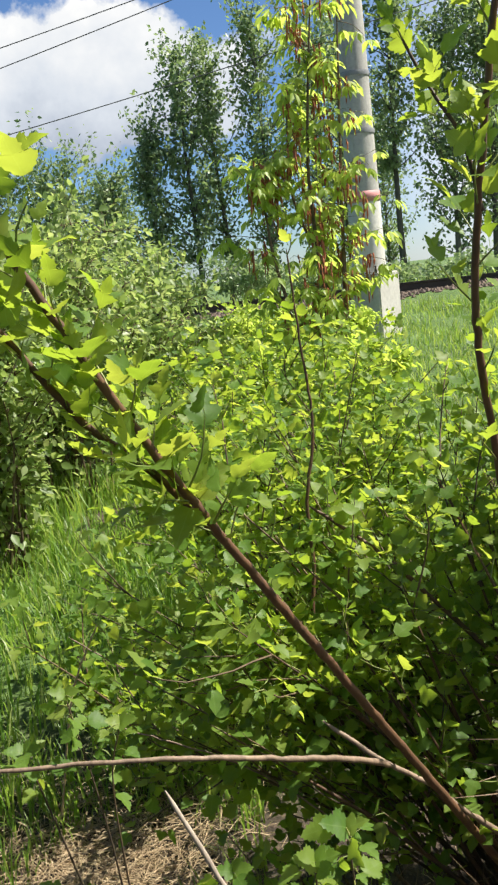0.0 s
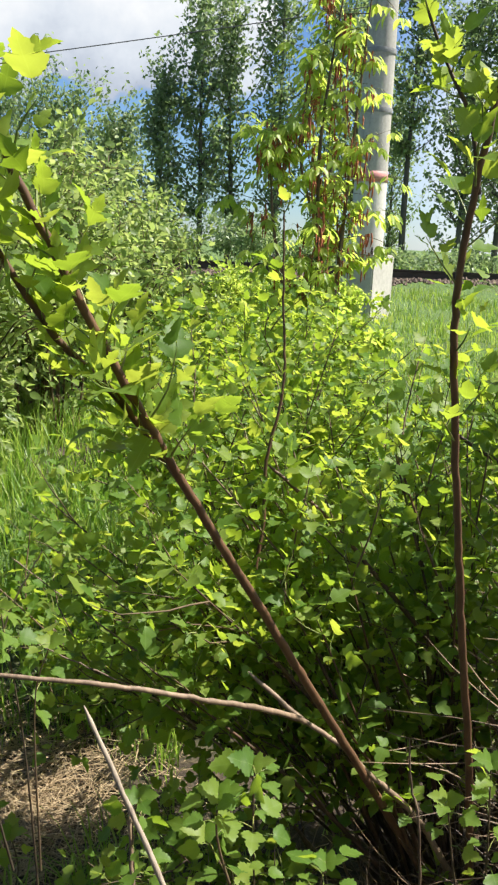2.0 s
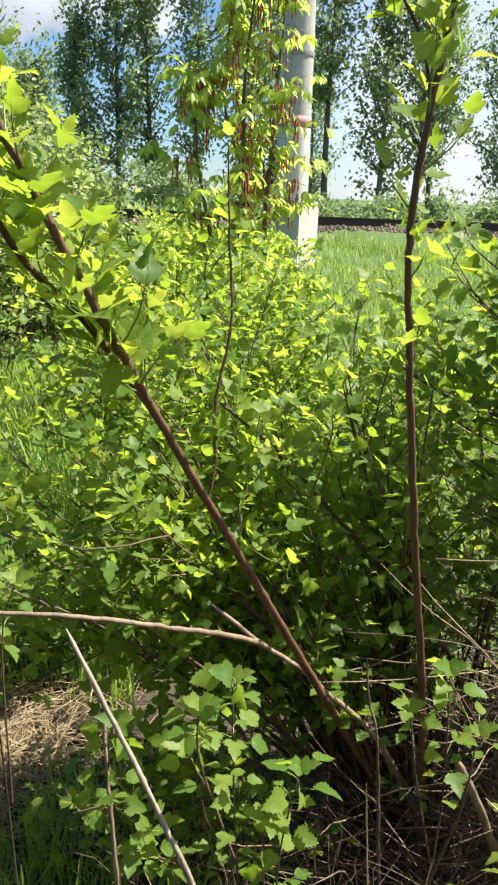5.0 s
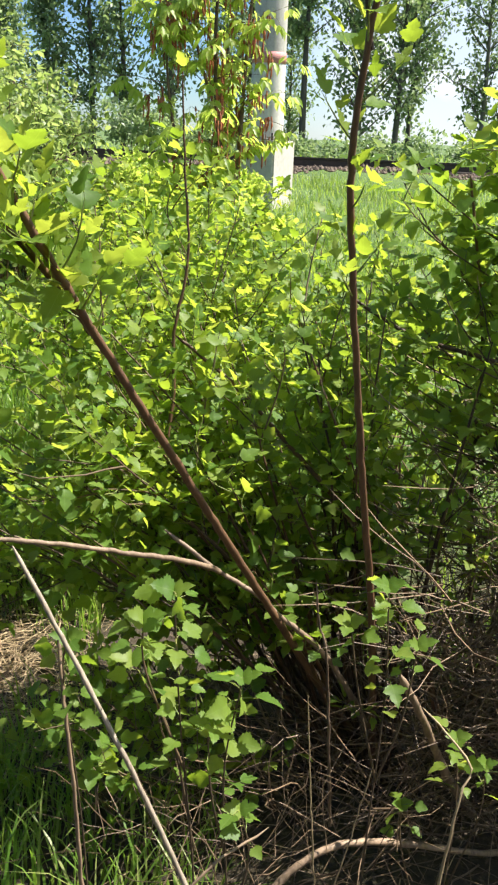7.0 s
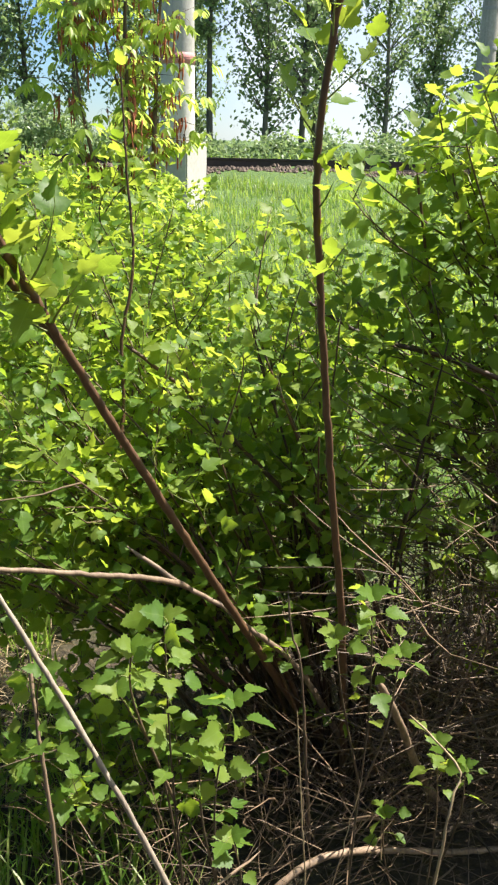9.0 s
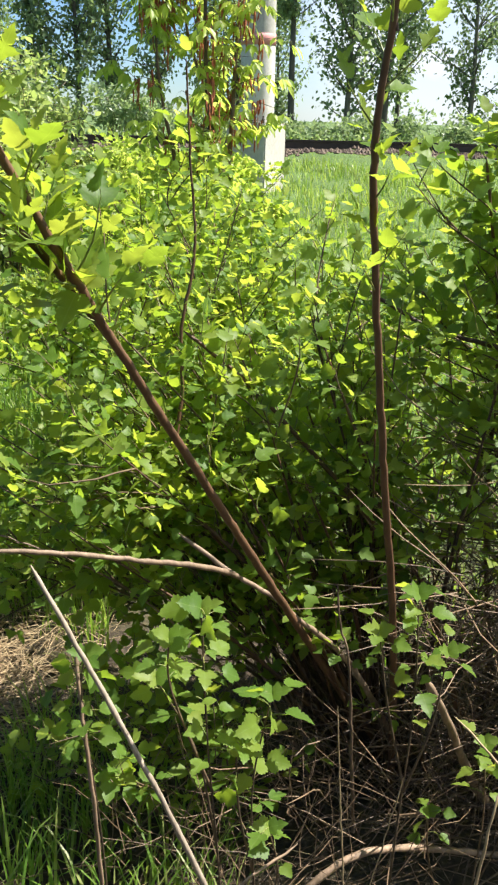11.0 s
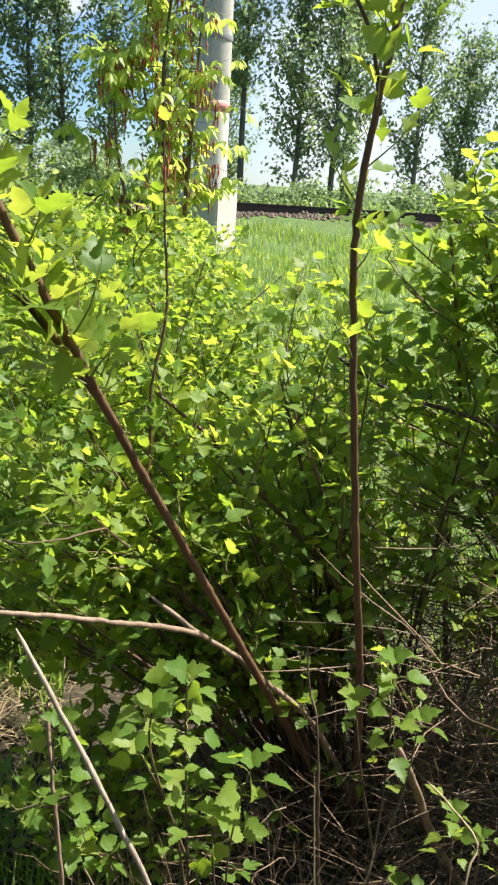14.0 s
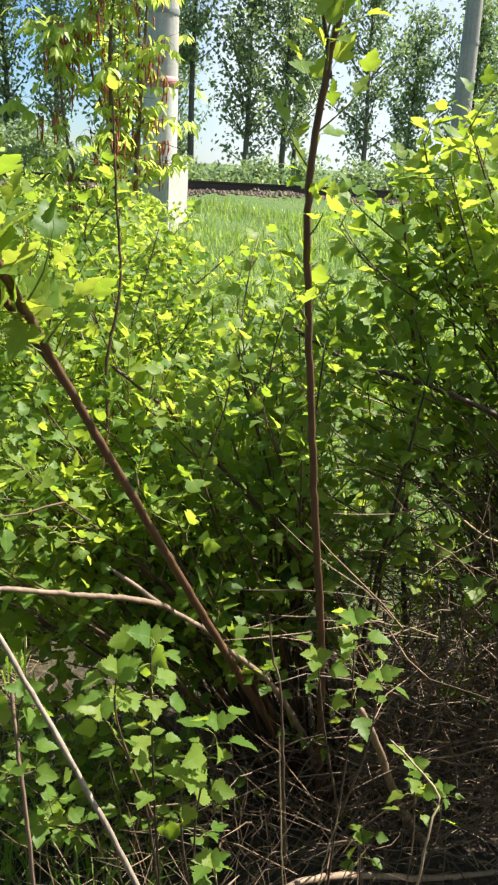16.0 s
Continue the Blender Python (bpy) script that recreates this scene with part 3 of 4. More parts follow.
def wire(a, b, sag, label):
    a, b = np.array(a, float), np.array(b, float)
    ts = np.linspace(0, 1, 40)
    line = a + (b - a) * ts[:, None]
    line[:, 2] -= sag * 4 * ts * (1 - ts)
    t = Tubes()
    t.add(line, 0.011, 0.011, 5)
    tagged(new("overhead_wire", t.mesh("overhead_wire", WIRE)), label, "wire", "overhead wires")


wire((-19.7, 20, 4.0), (12.0, 20, 10.85), 0.35, "thin dark overhead wire against the sky")
wire((-16.0, 20, 3.95), (12.0, 20, 11.1), 0.35, "thin dark overhead wire against the sky")
wire((-19.7, 20, 2.9), (13.0, 20, 8.6), 0.35, "thin dark overhead wire against the sky")

# ---- far trees ----


def crown_leaves(centres, radii, per, size):
    """Leaf tufts round the ends of the limbs."""
    C = np.repeat(np.array(centres), per, 0)
    Rr = np.repeat(np.array(radii), per)[:, None]
    n = len(C)
    P = C + np.clip(RNG.normal(0, 0.55, (n, 3)), -0.95, 0.95) * Rr * np.array([1, 1, 1.25])
    D = RNG.normal(0, 1, (n, 3)) + np.array([0, 0, -0.5])
    N = RNG.normal(0, 1, (n, 3)) + np.array([0, 0, 0.7])
    return P, D, N, RNG.uniform(0.6, 1.3, n) * size


def poplar(x, y, h, w, label, clear=0.15, per=26, limbs=64, size=0.19, lean=0.0):
    """A slim poplar: straight trunk, steep limbs, tufted crown with gaps."""
    z0 = float(ground_z(x, y)) - 0.05
    h -= z0
    base = np.array([x, y, z0])
    t = thing("poplar_tree", base, label, "tree", "trees behind the railway")
    trunk = smooth_line([(0, 0, 0), (lean * 0.3 + uni(-.1, .1), 0, h * 0.35), (lean * 0.6 + uni(-.1, .1), uni(-.1, .1), h * 0.7), (lean, 0, h)], h / 14)
    tb = Tubes()
    tb.add(trunk, 0.011 * h + 0.02, 0.012, 8)
    child("trunk", tb.mesh("trunk", POPLAR_BARK), t)
    cs, rs = [], []
    for k in range(limbs):
        f = clear + (0.97 - clear) * (k + uni(0, 0.9)) / limbs
        p = trunk[min(len(trunk) - 1, int(f * len(trunk)))]
        a = uni(0, 6.28)
        prof = math.sin(min(1.0, (f - clear) / (1 - clear) * 1.15 + 0.22) * 2.6) ** 0.8 if f < 0.98 else 0.2
        reach = max(0.15, w * 0.5 * max(prof, 0.1) * uni(0.35, 1.3))
        d = np.array([math.cos(a), math.sin(a), uni(0.4, 1.3)])
        L = reach * 1.25
        line = wander(p, d, L, 0.12, 4, 0.12)
        single("limb", line, 0.0035 * h * (1.1 - f) + 0.008, 0.005, 4, POPLAR_BARK, t, (0, 0, 0))
        for q in np.linspace(0.25, 1.0, 5):
            i = q * (len(line) - 1.001)
            cs.append(line[int(i)] + (line[int(i) + 1] - line[int(i)]) * (i % 1)), rs.append(0.13 + 0.16 * uni(0, 1) + 0.03 * w)
    P, D, N, S = crown_leaves(cs, rs, per, size)
    v, f, u = scatter([OVAL], P, D, N, S)
    child("crown", raw_mesh("crown", v, f, LEAF_POPLAR, u), t, kind="stuff")


SLIM = "tall slim green poplar tree with pale trunk"
WIDE_CROWN = "broad green tree with a loose airy crown"
for spec in [(-6.6, 36, 4.2, 3.0, WIDE_CROWN, 0.08), (-4.9, 38, 3.9, 2.4, WIDE_CROWN, 0.1), (-2.9, 35, 5.3, 1.6, SLIM, 0.12), (-1.35, 35, 7.9, 1.9, SLIM, 0.14),
             (-0.3, 36, 8.3, 1.8, SLIM, 0.14), (1.5, 35, 9.1, 2.2, SLIM, 0.14), (3.6, 36, 9.2, 2.4, SLIM, 0.12), (4.9, 38, 9.0, 2.0, SLIM, 0.2),
             (6.35, 34, 9.6, 1.7, SLIM, 0.3), (8.6, 35, 8.2, 2.6, WIDE_CROWN, 0.12), (10.1, 35, 8.8, 2.6, WIDE_CROWN, 0.2), (11.6, 38, 7.6, 2.2, SLIM, 0.2),
             (13.9, 36, 7.8, 2.3, SLIM, 0.12), (16.3, 37, 5.4, 2.0, SLIM, 0.12), (18.6, 36, 6.0, 2.6, WIDE_CROWN, 0.1), (-9.3, 37, 4.4, 3.2, WIDE_CROWN, 0.08),
             (21.5, 38, 7.0, 2.6, WIDE_CROWN, 0.1), (7.4, 44, 6.0, 2.2, SLIM, 0.1)]:
    x, y, h, w, lab, clear = spec
    poplar(x, y, h + 1.8, w * 1.9, lab, clear + 0.08, per=13, limbs=64 if lab == SLIM else 84)


def thicket(name, label, x, y, rx, ry, h, n_stems, per, size, mat, templ, bark, cat="bush", group="", singles=0, meshes=None, top_bias=0.5):
    """A many-stemmed bush with leaves on side shoots."""
    base = np.array([x, y, float(ground_z(x, y)) - 0.02])
    t = thing(name, base, label, cat, group)
    wood, lv = Tubes(), Leaves()
    for k in range(n_stems):
        a, r = uni(0, 6.28), math.sqrt(uni(0, 1))
        foot = base + np.array([math.cos(a) * r * rx * 0.5, math.sin(a) * r * ry * 0.5, 0])
        foot[2] = float(ground_z(foot[0], foot[1])) - 0.02
        top = base + np.array([math.cos(a) * r * rx, math.sin(a) * r * ry, h * uni(0.62, 1.0) * (1 - 0.35 * r * r)])
        mid = (foot + top) / 2 + np.array([-math.cos(a) * 0.1 * rx, -math.sin(a) * 0.1 * ry, 0.12 * h]) + RNG.normal(0, 0.04 * h, 3)
        line = smooth_line([foot, mid, top, top + np.array([math.cos(a) * 0.15 * rx, math.sin(a) * 0.15 * ry, 0.02 * h])], h / 9)
        single("stem", line, 0.004 + 0.003 * h, 0.002, 4, bark, t, base)
        for j in range(per):
            f = uni(0.15, 1.0) ** top_bias
            p = line[min(len(line) - 1, int(f * len(line)))]
            d = RNG.normal(0, 1, 3) + np.array([0, 0, 0.5])
            L = uni(0.04, 0.16) * h
            q = p + unit(d) * L
            if j % 3 == 0:
                wood.add([p, (p + q) / 2 + RNG.normal(0, 0.01, 3), q], 0.003, 0.0015, 3)
            for m in range(4):
                lp = p + (q - p) * uni(0.3, 1.1) + RNG.normal(0, size * 0.5, 3)
                if lp[2] < base[2] + 0.06:
                    continue
                lv.add(lp, d + RNG.normal(0, 0.8, 3) + np.array([0, 0, -0.3]), np.array([0, 0, 1.0]) + RNG.normal(0, 0.6, 3), size * uni(0.6, 1.3))
    child("twig_growth", wood.mesh("twig_growth", bark, base), t, kind="stuff")
    lv.link(t, base, singles, meshes, templ, mat)
    return t


# scrub beyond the rail and far woodland
for x, y, rx, h in [(-7.5, 21, 1.6, 1.5), (-4.6, 20.5, 1.4, 1.7), (-2.2, 21.5, 1.3, 1.5), (0.2, 21, 1.2, 1.4), (2.2, 22.5, 1.0, 1.0), (5.0, 24, 1.4, 0.9), (7.3, 25, 1.3, 1.2), (9.6, 24, 1.2, 1.0), (12.5, 23, 1.3, 1.5), (10.8, 26, 1.5, 1.6), (4.0, 27, 1.6, 1.5), (15.5, 22, 1.6, 1.9)]:
    thicket("scrub_bush", "pale green scrub bush behind the rail", x, y, rx, 1.0, h, 26, 26, 0.12, LEAF_POPLAR, [OVAL], TWIG, group="scrub bushes")


def far_woods():
    n = 16000
    x = RNG.uniform(-60, 75, n)
    top = 0.6 + 1.6 * np.sin(x * 0.35) + 1.4 * np.sin(x * 0.9 + 1) + 1.0 * np.sin(x * 2.3)
    z = -2.2 + RNG.uniform(0, 1, n) ** 0.8 * (np.clip(top, -1.5, 3) + 2.2)
    y = 70 + RNG.normal(0, 3, n)
    v, f, u = scatter([OVAL], np.stack([x, y, z], -1), RNG.normal(0, 1, (n, 3)), RNG.normal(0, 1, (n, 3)) + (0, 0, 0.6), RNG.uniform(0.2, 0.5, n))
    tagged(new("distant_woodland", raw_mesh("distant_woodland", v, f, LEAF_POPLAR, u)), "distant hazy green woodland edge", "trees", "", "stuff")


far_woods()

# ---- hedge on the near side ----
OVATE = (np.array([(0, 0, 0), (0.24, 0.25, 0.05), (0.27, 0.55, 0.04), (0, 1, -0.12), (-0.27, 0.55, 0.04), (-0.24, 0.25, 0.05), (0, 0.45, -0.03)]), LANCE[1], LANCE[2])
OVATE_MESHES = [raw_mesh("leaf", *OVATE[:2], LEAF_HEDGE, OVATE[2])]
for x, y, rx, ry, h in [(-1.5, 4.75, 0.62, 0.6, 2.0), (-1.3, 6.0, 0.75, 0.7, 2.05), (-1.05, 7.5, 0.85, 0.8, 1.75), (-2.6, 5.8, 0.9, 1.0, 2.4), (-2.0, 9.0, 1.3, 0.9, 2.1)]:
    thicket("willow_bush", "pale green willow bush with dense small leaves", x, y, rx, ry, h, 56, 40, 0.062, LEAF_HEDGE, [OVATE], TWIG,
            group="willow hedge", singles=60, meshes=OVATE_MESHES, top_bias=0.8)
for x, y, rx, h in [(-0.3, 8.6, 0.6, 0.8), (0.3, 10.0, 0.6, 0.8), (1.3, 10.6, 0.5, 0.6), (0.9, 7.0, 0.5, 0.85), (0.1, 6.6, 0.5, 0.8), (-0.3, 5.6, 0.3, 0.45)]:
    thicket("low_bush", "low green bush at the meadow's edge", x, y, rx, 0.5, h, 28, 24, 0.07, LEAF_ELDER, [OVATE], TWIG, group="low bushes")

# added bushes, never in view: they block sky light and deepen the foreground shade
for x, y, rx, h in [(-3.2, -2.6, 1.3, 2.9), (-1.0, -3.0, 1.4, 3.2), (1.3, -2.9, 1.4, 3.2), (3.4, -2.2, 1.2, 2.7), (-3.9, 0.2, 1.0, 2.6)]:
    thicket("willow_bush", "unseen green bush added behind the camera to block sky light", x, y, rx, 0.8, h, 34, 26, 0.20, LEAF_HEDGE, [OVATE], TWIG, group="bushes along the path")

# ---- box elder before the pole ----


def box_elder():
    base = np.array([0.83, 8.3, float(ground_z(0.83, 8.3)) - 0.02])
    t = thing("box_elder", base, "young box elder with drooping yellow-green leaves and red-brown catkins", "tree")
    wood, lv = Tubes(), Leaves()
    cat_spots = []
    stems = [smooth_line([(0, 0, 0), (0.05, 0, 1.0), (0.0, 0.05, 2.2), (0.18, 0.0, 3.9)], 0.15), smooth_line([(0.1, 0, 0), (0.22, 0, 0.9), (0.28, 0.05, 1.9), (0.38, 0.0, 3.6)], 0.15),
             smooth_line([(-0.1, 0, 0), (-0.25, 0, 0.8), (-0.4, 0.0, 1.5), (-0.45, 0.05, 2.3)], 0.15), smooth_line([(0.05, 0.1, 0), (0.1, 0.2, 1.2), (-0.15, 0.25, 2.0), (-0.12, 0.2, 3.0)], 0.15)]
    for i, s in enumerate(stems):
        tb = Tubes()
        tb.add(s, 0.028, 0.006, 7)
        child("stem", tb.mesh("stem", TWIG), t)
        for k in range(27 if i != 2 else 26):
            f = uni(0.2, 1.0)
            p = s[min(len(s) - 1, int(f * len(s)))]
            a = uni(0, 6.28)
            L = uni(0.2, 0.78) * (1.1 - 0.4 * f) * (0.7 if math.cos(a) > 0.2 else 1.0)
            line = wander(p, (math.cos(a), math.sin(a) * 0.8, uni(0.1, 0.8)), L, 0.15, 4, -0.05)
            single("branch", line, 0.005, 0.002, 4, TWIG, t, (0, 0, 0))
            for j in range(7):
                q = line[int(RNG.integers(1, len(line)))]
                b = uni(0, 6.28)
                d = unit((math.cos(b), math.sin(b), uni(-0.7, 0.5)))
                rach = smooth_line([q, q + d * 0.06, q + d * 0.12 + (0, 0, -0.04)], 0.05)
                wood.add(rach, 0.0016, 0.001, 3)
                for c, (off, back) in enumerate([(0, 1.0), (0.8, 0.6), (-0.8, 0.6)]):
                    side = unit(cross3(d, (0, 0, 1)))
                    lv.add(q + d * 0.12 * back + (0, 0, -0.03), d * 0.8 + side * off + np.array([0, 0, -0.75]), np.array([0, 0, 1]) + d * 0.6 + RNG.normal(0, 0.3, 3), uni(0.085, 0.15))
            if 0.2 < f < 0.97 and uni(0, 1) < 0.95:
                cat_spots.append(line[2])
    child("stalk_growth", wood.mesh("stalk_growth", GREEN_TWIG), t, kind="stuff")
    lv.link(t, np.zeros(3), 300, [raw_mesh("leaf", *LEAFLET[:2], LEAF_ELDER, LEAFLET[2])], [LEAFLET], LEAF_ELDER)
    for p in cat_spots:
        for _ in range(int(RNG.integers(3, 7))):
            q = p + RNG.normal(0, 0.035, 3)
            L = uni(0.10, 0.24)
            line = smooth_line([q, q + (uni(-.01, .01), uni(-.01, .01), -L * 0.5), q + (uni(-.02, .02), uni(-.02, .02), -L)], L / 8)
            single("catkin", line, 0.008, 0.006, 5, CATKIN, t, (0, 0, 0), 0.35, "hanging red-brown catkin")


LEAFLET = (np.array([(0, 0, 0), (0.15, 0.25, 0.03), (0.20, 0.5, 0.03), (0.10, 0.78, -0.04), (0, 1, -0.16), (-0.10, 0.78, -0.04), (-0.20, 0.5, 0.03), (-0.15, 0.25, 0.03), (0, 0.45, -0.03)]),
           np.array([(8, i, (i + 1) % 8) for i in range(8)]),
           np.array([(0.5, 0), (0.65, 0.25), (0.7, 0.5), (0.6, 0.78), (0.5, 1), (0.4, 0.78), (0.3, 0.5), (0.35, 0.25), (0.5, 0.45)]))
box_elder()

# ---- the near shrub ----


def shrub(name, base, label, mains, fans, singles, size, group=""):
    """A many-stemmed shrub: named main stems, a fan of lesser stems, leafy short shoots.
    mains: (control points, root radius, tip radius, bare share, node gap, leaf size)
    fans: (count, foot centre, foot spread, top box low, top box high, bare share, node gap, root radius, bow)"""
    base = np.array(base, float)
    t = thing(name, base, label, "shrub", group)
    twigs, lv = Tubes(), Leaves()
    for pts, r0, r1, bare_to, gap, ls in mains:
        line = smooth_line(pts, 0.02)
        line[1:-1] += RNG.normal(0, 0.0007, line[1:-1].shape)
        tb = Tubes()
        tb.add(line, r0, r1, 8, 0.02)
        child("stem", tb.mesh("stem", BARK, base), t)
        if gap:
            clothe(lv, twigs, line, bare_to, 1.0, gap, ls, (0.025, 0.10), (3, 6), 1.0, 0.45)
    for count, foot, spread, low, high, bare_to, gap, thick, bow in fans:
        for k in range(count):
            a, r = uni(0, 6.28), uni(0, 1) ** 0.7
            f = np.array(foot, float) + np.array([math.cos(a) * r, math.sin(a) * r, 0]) * spread
            f[2] = float(ground_z(f[0], f[1])) - 0.02
            top = RNG.uniform(low, high)
            mid = f + (top - f) * 0.5 + np.array([0, 0, bow * np.linalg.norm(top - f)]) + RNG.normal(0, 0.03, 3)
            line = smooth_line([f, mid, top], 0.05)
            single("stem", line, thick * uni(0.6, 1.3), 0.0018, 5, BARK if thick > 0.0055 else TWIG, t, base, 0.06)
            clothe(lv, twigs, line, bare_to, 1.0, gap, size, (0.02, 0.09), (3, 6), 0.95)
            for _ in range(3):
                i = int(RNG.integers(len(line) // 3, len(line) - 1))
                sub = wander(line[i], unit(line[i + 1] - line[i]) + RNG.normal(0, 0.6, 3), uni(0.12, 0.32), 0.12, 5, 0.08)
                single("side_branch", sub, 0.0024, 0.0011, 4, TWIG, t, base)
                if bare_to > 0.9 and uni(0, 1) < 0.8:
                    continue
                clothe(lv, twigs, sub, max(0.3, bare_to - 0.25), 1.0, gap * 0.9, size * 0.95, (0.015, 0.06), (3, 4), 0.9)
    child("shoot_growth", twigs.mesh("shoot_growth", GREEN_TWIG, base), t, "thin green leaf shoots", "stuff")
    lv.link(t, base, singles, FINE_MESHES, COARSE, LEAF)
    return t


ROOT = (0.66, 1.647, 0.017)
shrub("ninebark_shrub", ROOT, "leafy green ninebark shrub with brown peeling stems", [
    ([(0.74, 1.727, 0.021), (0.54, 1.568, 0.373), (0.4, 1.444, 0.637), (0.18, 1.181, 1.074), (-0.01, 0.940, 1.462), (-0.145, 0.845, 1.747)], 0.0105, 0.0045, 0.77, 0.022, 0.045),
    ([(0.06, 1.028, 1.316), (0.01, 0.994, 1.395), (-0.03, 0.961, 1.453), (-0.09, 0.927, 1.521), (-0.15, 0.892, 1.620), (-0.22, 0.856, 1.738)], 0.0055, 0.003, 0.15, 0.030, 0.045),
    ([(0.7, 1.597, 0.014), (0.61, 1.446, 0.607), (0.53, 1.345, 0.992), (0.46, 1.255, 1.368), (0.43, 1.203, 1.606), (0.45, 1.137, 1.903), (0.47, 1.110, 2.042)], 0.0095, 0.0045, 0.66, 0.045, 0.046),
    ([(0.44, 1.177, 1.715), (0.42, 1.182, 1.815), (0.39, 1.199, 1.876), (0.35, 1.214, 1.967)], 0.004, 0.002, 0.2, 0.04, 0.045),
    ([(0.85, 1.536, 0.211), (0.73, 1.586, 0.605), (0.66, 1.631, 0.697), (0.56, 1.695, 0.811), (0.45, 1.769, 0.925), (0.33, 1.813, 1.047), (0.2, 1.848, 1.149)], 0.009, 0.004, 0.6, 0.06, 0.045),
    ([(0.3, 1.831, 0.327), (0.19, 1.856, 0.799), (0.2, 1.886, 1.001), (0.2, 1.908, 1.142), (0.23, 1.929, 1.313), (0.22, 1.939, 1.514), (0.21, 1.928, 1.714)], 0.007, 0.002, 0.3, 0.13, 0.035),
    ([(-0.34, 0.969, 1.483), (-0.22, 0.866, 1.728), (-0.165, 0.842, 1.807), (-0.142, 0.819, 1.856), (-0.142, 0.797, 1.905)], 0.004, 0.002, 0.6, 0.05, 0.036),
], [
    (30, (0.66, 1.82, 0.025), 0.16, (-0.15, 1.62, 0.85), (0.72, 2.3, 1.32), 0.58, 0.05, 0.005, 0.08),
    (24, (0.62, 1.80, 0.025), 0.18, (-0.35, 1.618, 0.55), (0.3, 2.2, 1.02), 0.55, 0.052, 0.0045, 0.08),
    (7, (0.2, 1.65, 0.0), 0.2, (-0.25, 1.4, 0.2), (0.3, 1.75, 0.55), 0.35, 0.055, 0.004, 0.10),
    (20, (0.68, 1.70, 0.0), 0.09, (-0.05, 1.5, 0.62), (0.62, 1.80, 1.05), 0.80, 0.06, 0.0080, 0.05),
    (12, (0.72, 1.68, 0.017), 0.10, (0.45, 1.55, 0.82), (0.95, 1.95, 1.25), 0.82, 0.06, 0.0070, 0.05),
], 300, 0.040, "ninebark shrubs")

shrub("ninebark_shrub", (1.35, 2.046, 0.038), "tall green ninebark shrub with dense sunlit top", [
    ([(1.5, 1.641, 0.117), (1.3, 1.582, 0.865), (1.09, 1.592, 1.056), (0.9, 1.658, 1.139), (0.74, 1.756, 1.174), (0.6, 1.832, 1.248)], 0.012, 0.004, 0.75, 0.06, 0.045),
    ([(1.1, 1.946, 0.033), (1, 1.915, 0.632), (0.95, 1.869, 1.130), (0.85, 1.818, 1.528)], 0.009, 0.003, 0.55, 0.05, 0.045),
], [
    (15, (1.9, 2.05, 0.040), 0.3, (1.05, 1.55, 1.34), (2.0, 2.3, 1.90), 0.80, 0.06, 0.005, 0.10),
    (24, (1.75, 1.95, 0.0), 0.35, (0.84, 1.5, 1.28), (1.5, 2.15, 1.80), 0.82, 0.05, 0.005, 0.10),
    (16, (1.7, 1.95, 0.0), 0.3, (0.68, 1.62, 1.26), (1.1, 2.15, 1.68), 0.84, 0.05, 0.0045, 0.12),
    (50, (1.62, 1.80, 0.0), 0.22, (0.66, 1.50, 0.95), (1.5, 2.0, 1.24), 0.93, 0.07, 0.0042, 0.20),
    (26, (1.50, 1.85, 0.0), 0.25, (0.70, 1.60, 0.70), (1.25, 2.1, 1.05), 0.94, 0.08, 0.0038, 0.16),
    (6, (1.05, 1.9, 0.0), 0.25, (0.72, 1.6, 0.55), (1.5, 2.1, 0.95), 0.7, 0.07, 0.004, 0.10),
], 300, 0.048, "ninebark shrubs")

# added shadow caster past the right edge of view; darkens the near brushwood
shrub("ninebark_shrub", (1.85, 1.25, 0.0), "ninebark shrub added out of view at right to shade the brushwood", [], [
    (40, (1.85, 1.25, 0.0), 0.3, (1.15, 0.95, 0.62), (1.8, 1.48, 1.02), 0.5, 0.045, 0.005, 0.10),
], 40, 0.05, "ninebark shrubs")

shrub("ninebark_shrub", (0.3, 3.344, 0.106), "lower green ninebark shrub amid tall grass", [], [
    (42, (0.3, 3.344, 0.106), 0.5, (-0.45, 2.706, 0.80), (0.75, 4.178, 1.38), 0.35, 0.05, 0.005, 0.10),
    (16, (-0.1, 2.645, 0.069), 0.35, (-0.65, 2.228, 0.398), (0.2, 3.006, 0.839), 0.3, 0.055, 0.0045, 0.10),
    (44, (0.9, 2.9, 0.0), 0.5, (0.35, 2.4, 0.60), (1.3, 3.4, 1.22), 0.5, 0.055, 0.005, 0.10),
    (14, (1.7, 3.5, 0.0), 0.4, (1.0, 3.0, 0.6), (2.2, 4.0, 1.10), 0.4, 0.055, 0.005, 0.10),
], 120, 0.044, "ninebark shrubs")

shrub("ninebark_shrub", (0.4, 5.142, 0.200), "sunlit green ninebark shrub further into the meadow", [], [
    (36, (0.3, 5.142, 0.200), 0.5, (-0.4, 4.611, 0.773), (1, 5.782, 1.355), 0.35, 0.06, 0.005, 0.10),
], 60, 0.058, "ninebark shrubs")

# ---- low shoots, dead sticks and brushwood ----


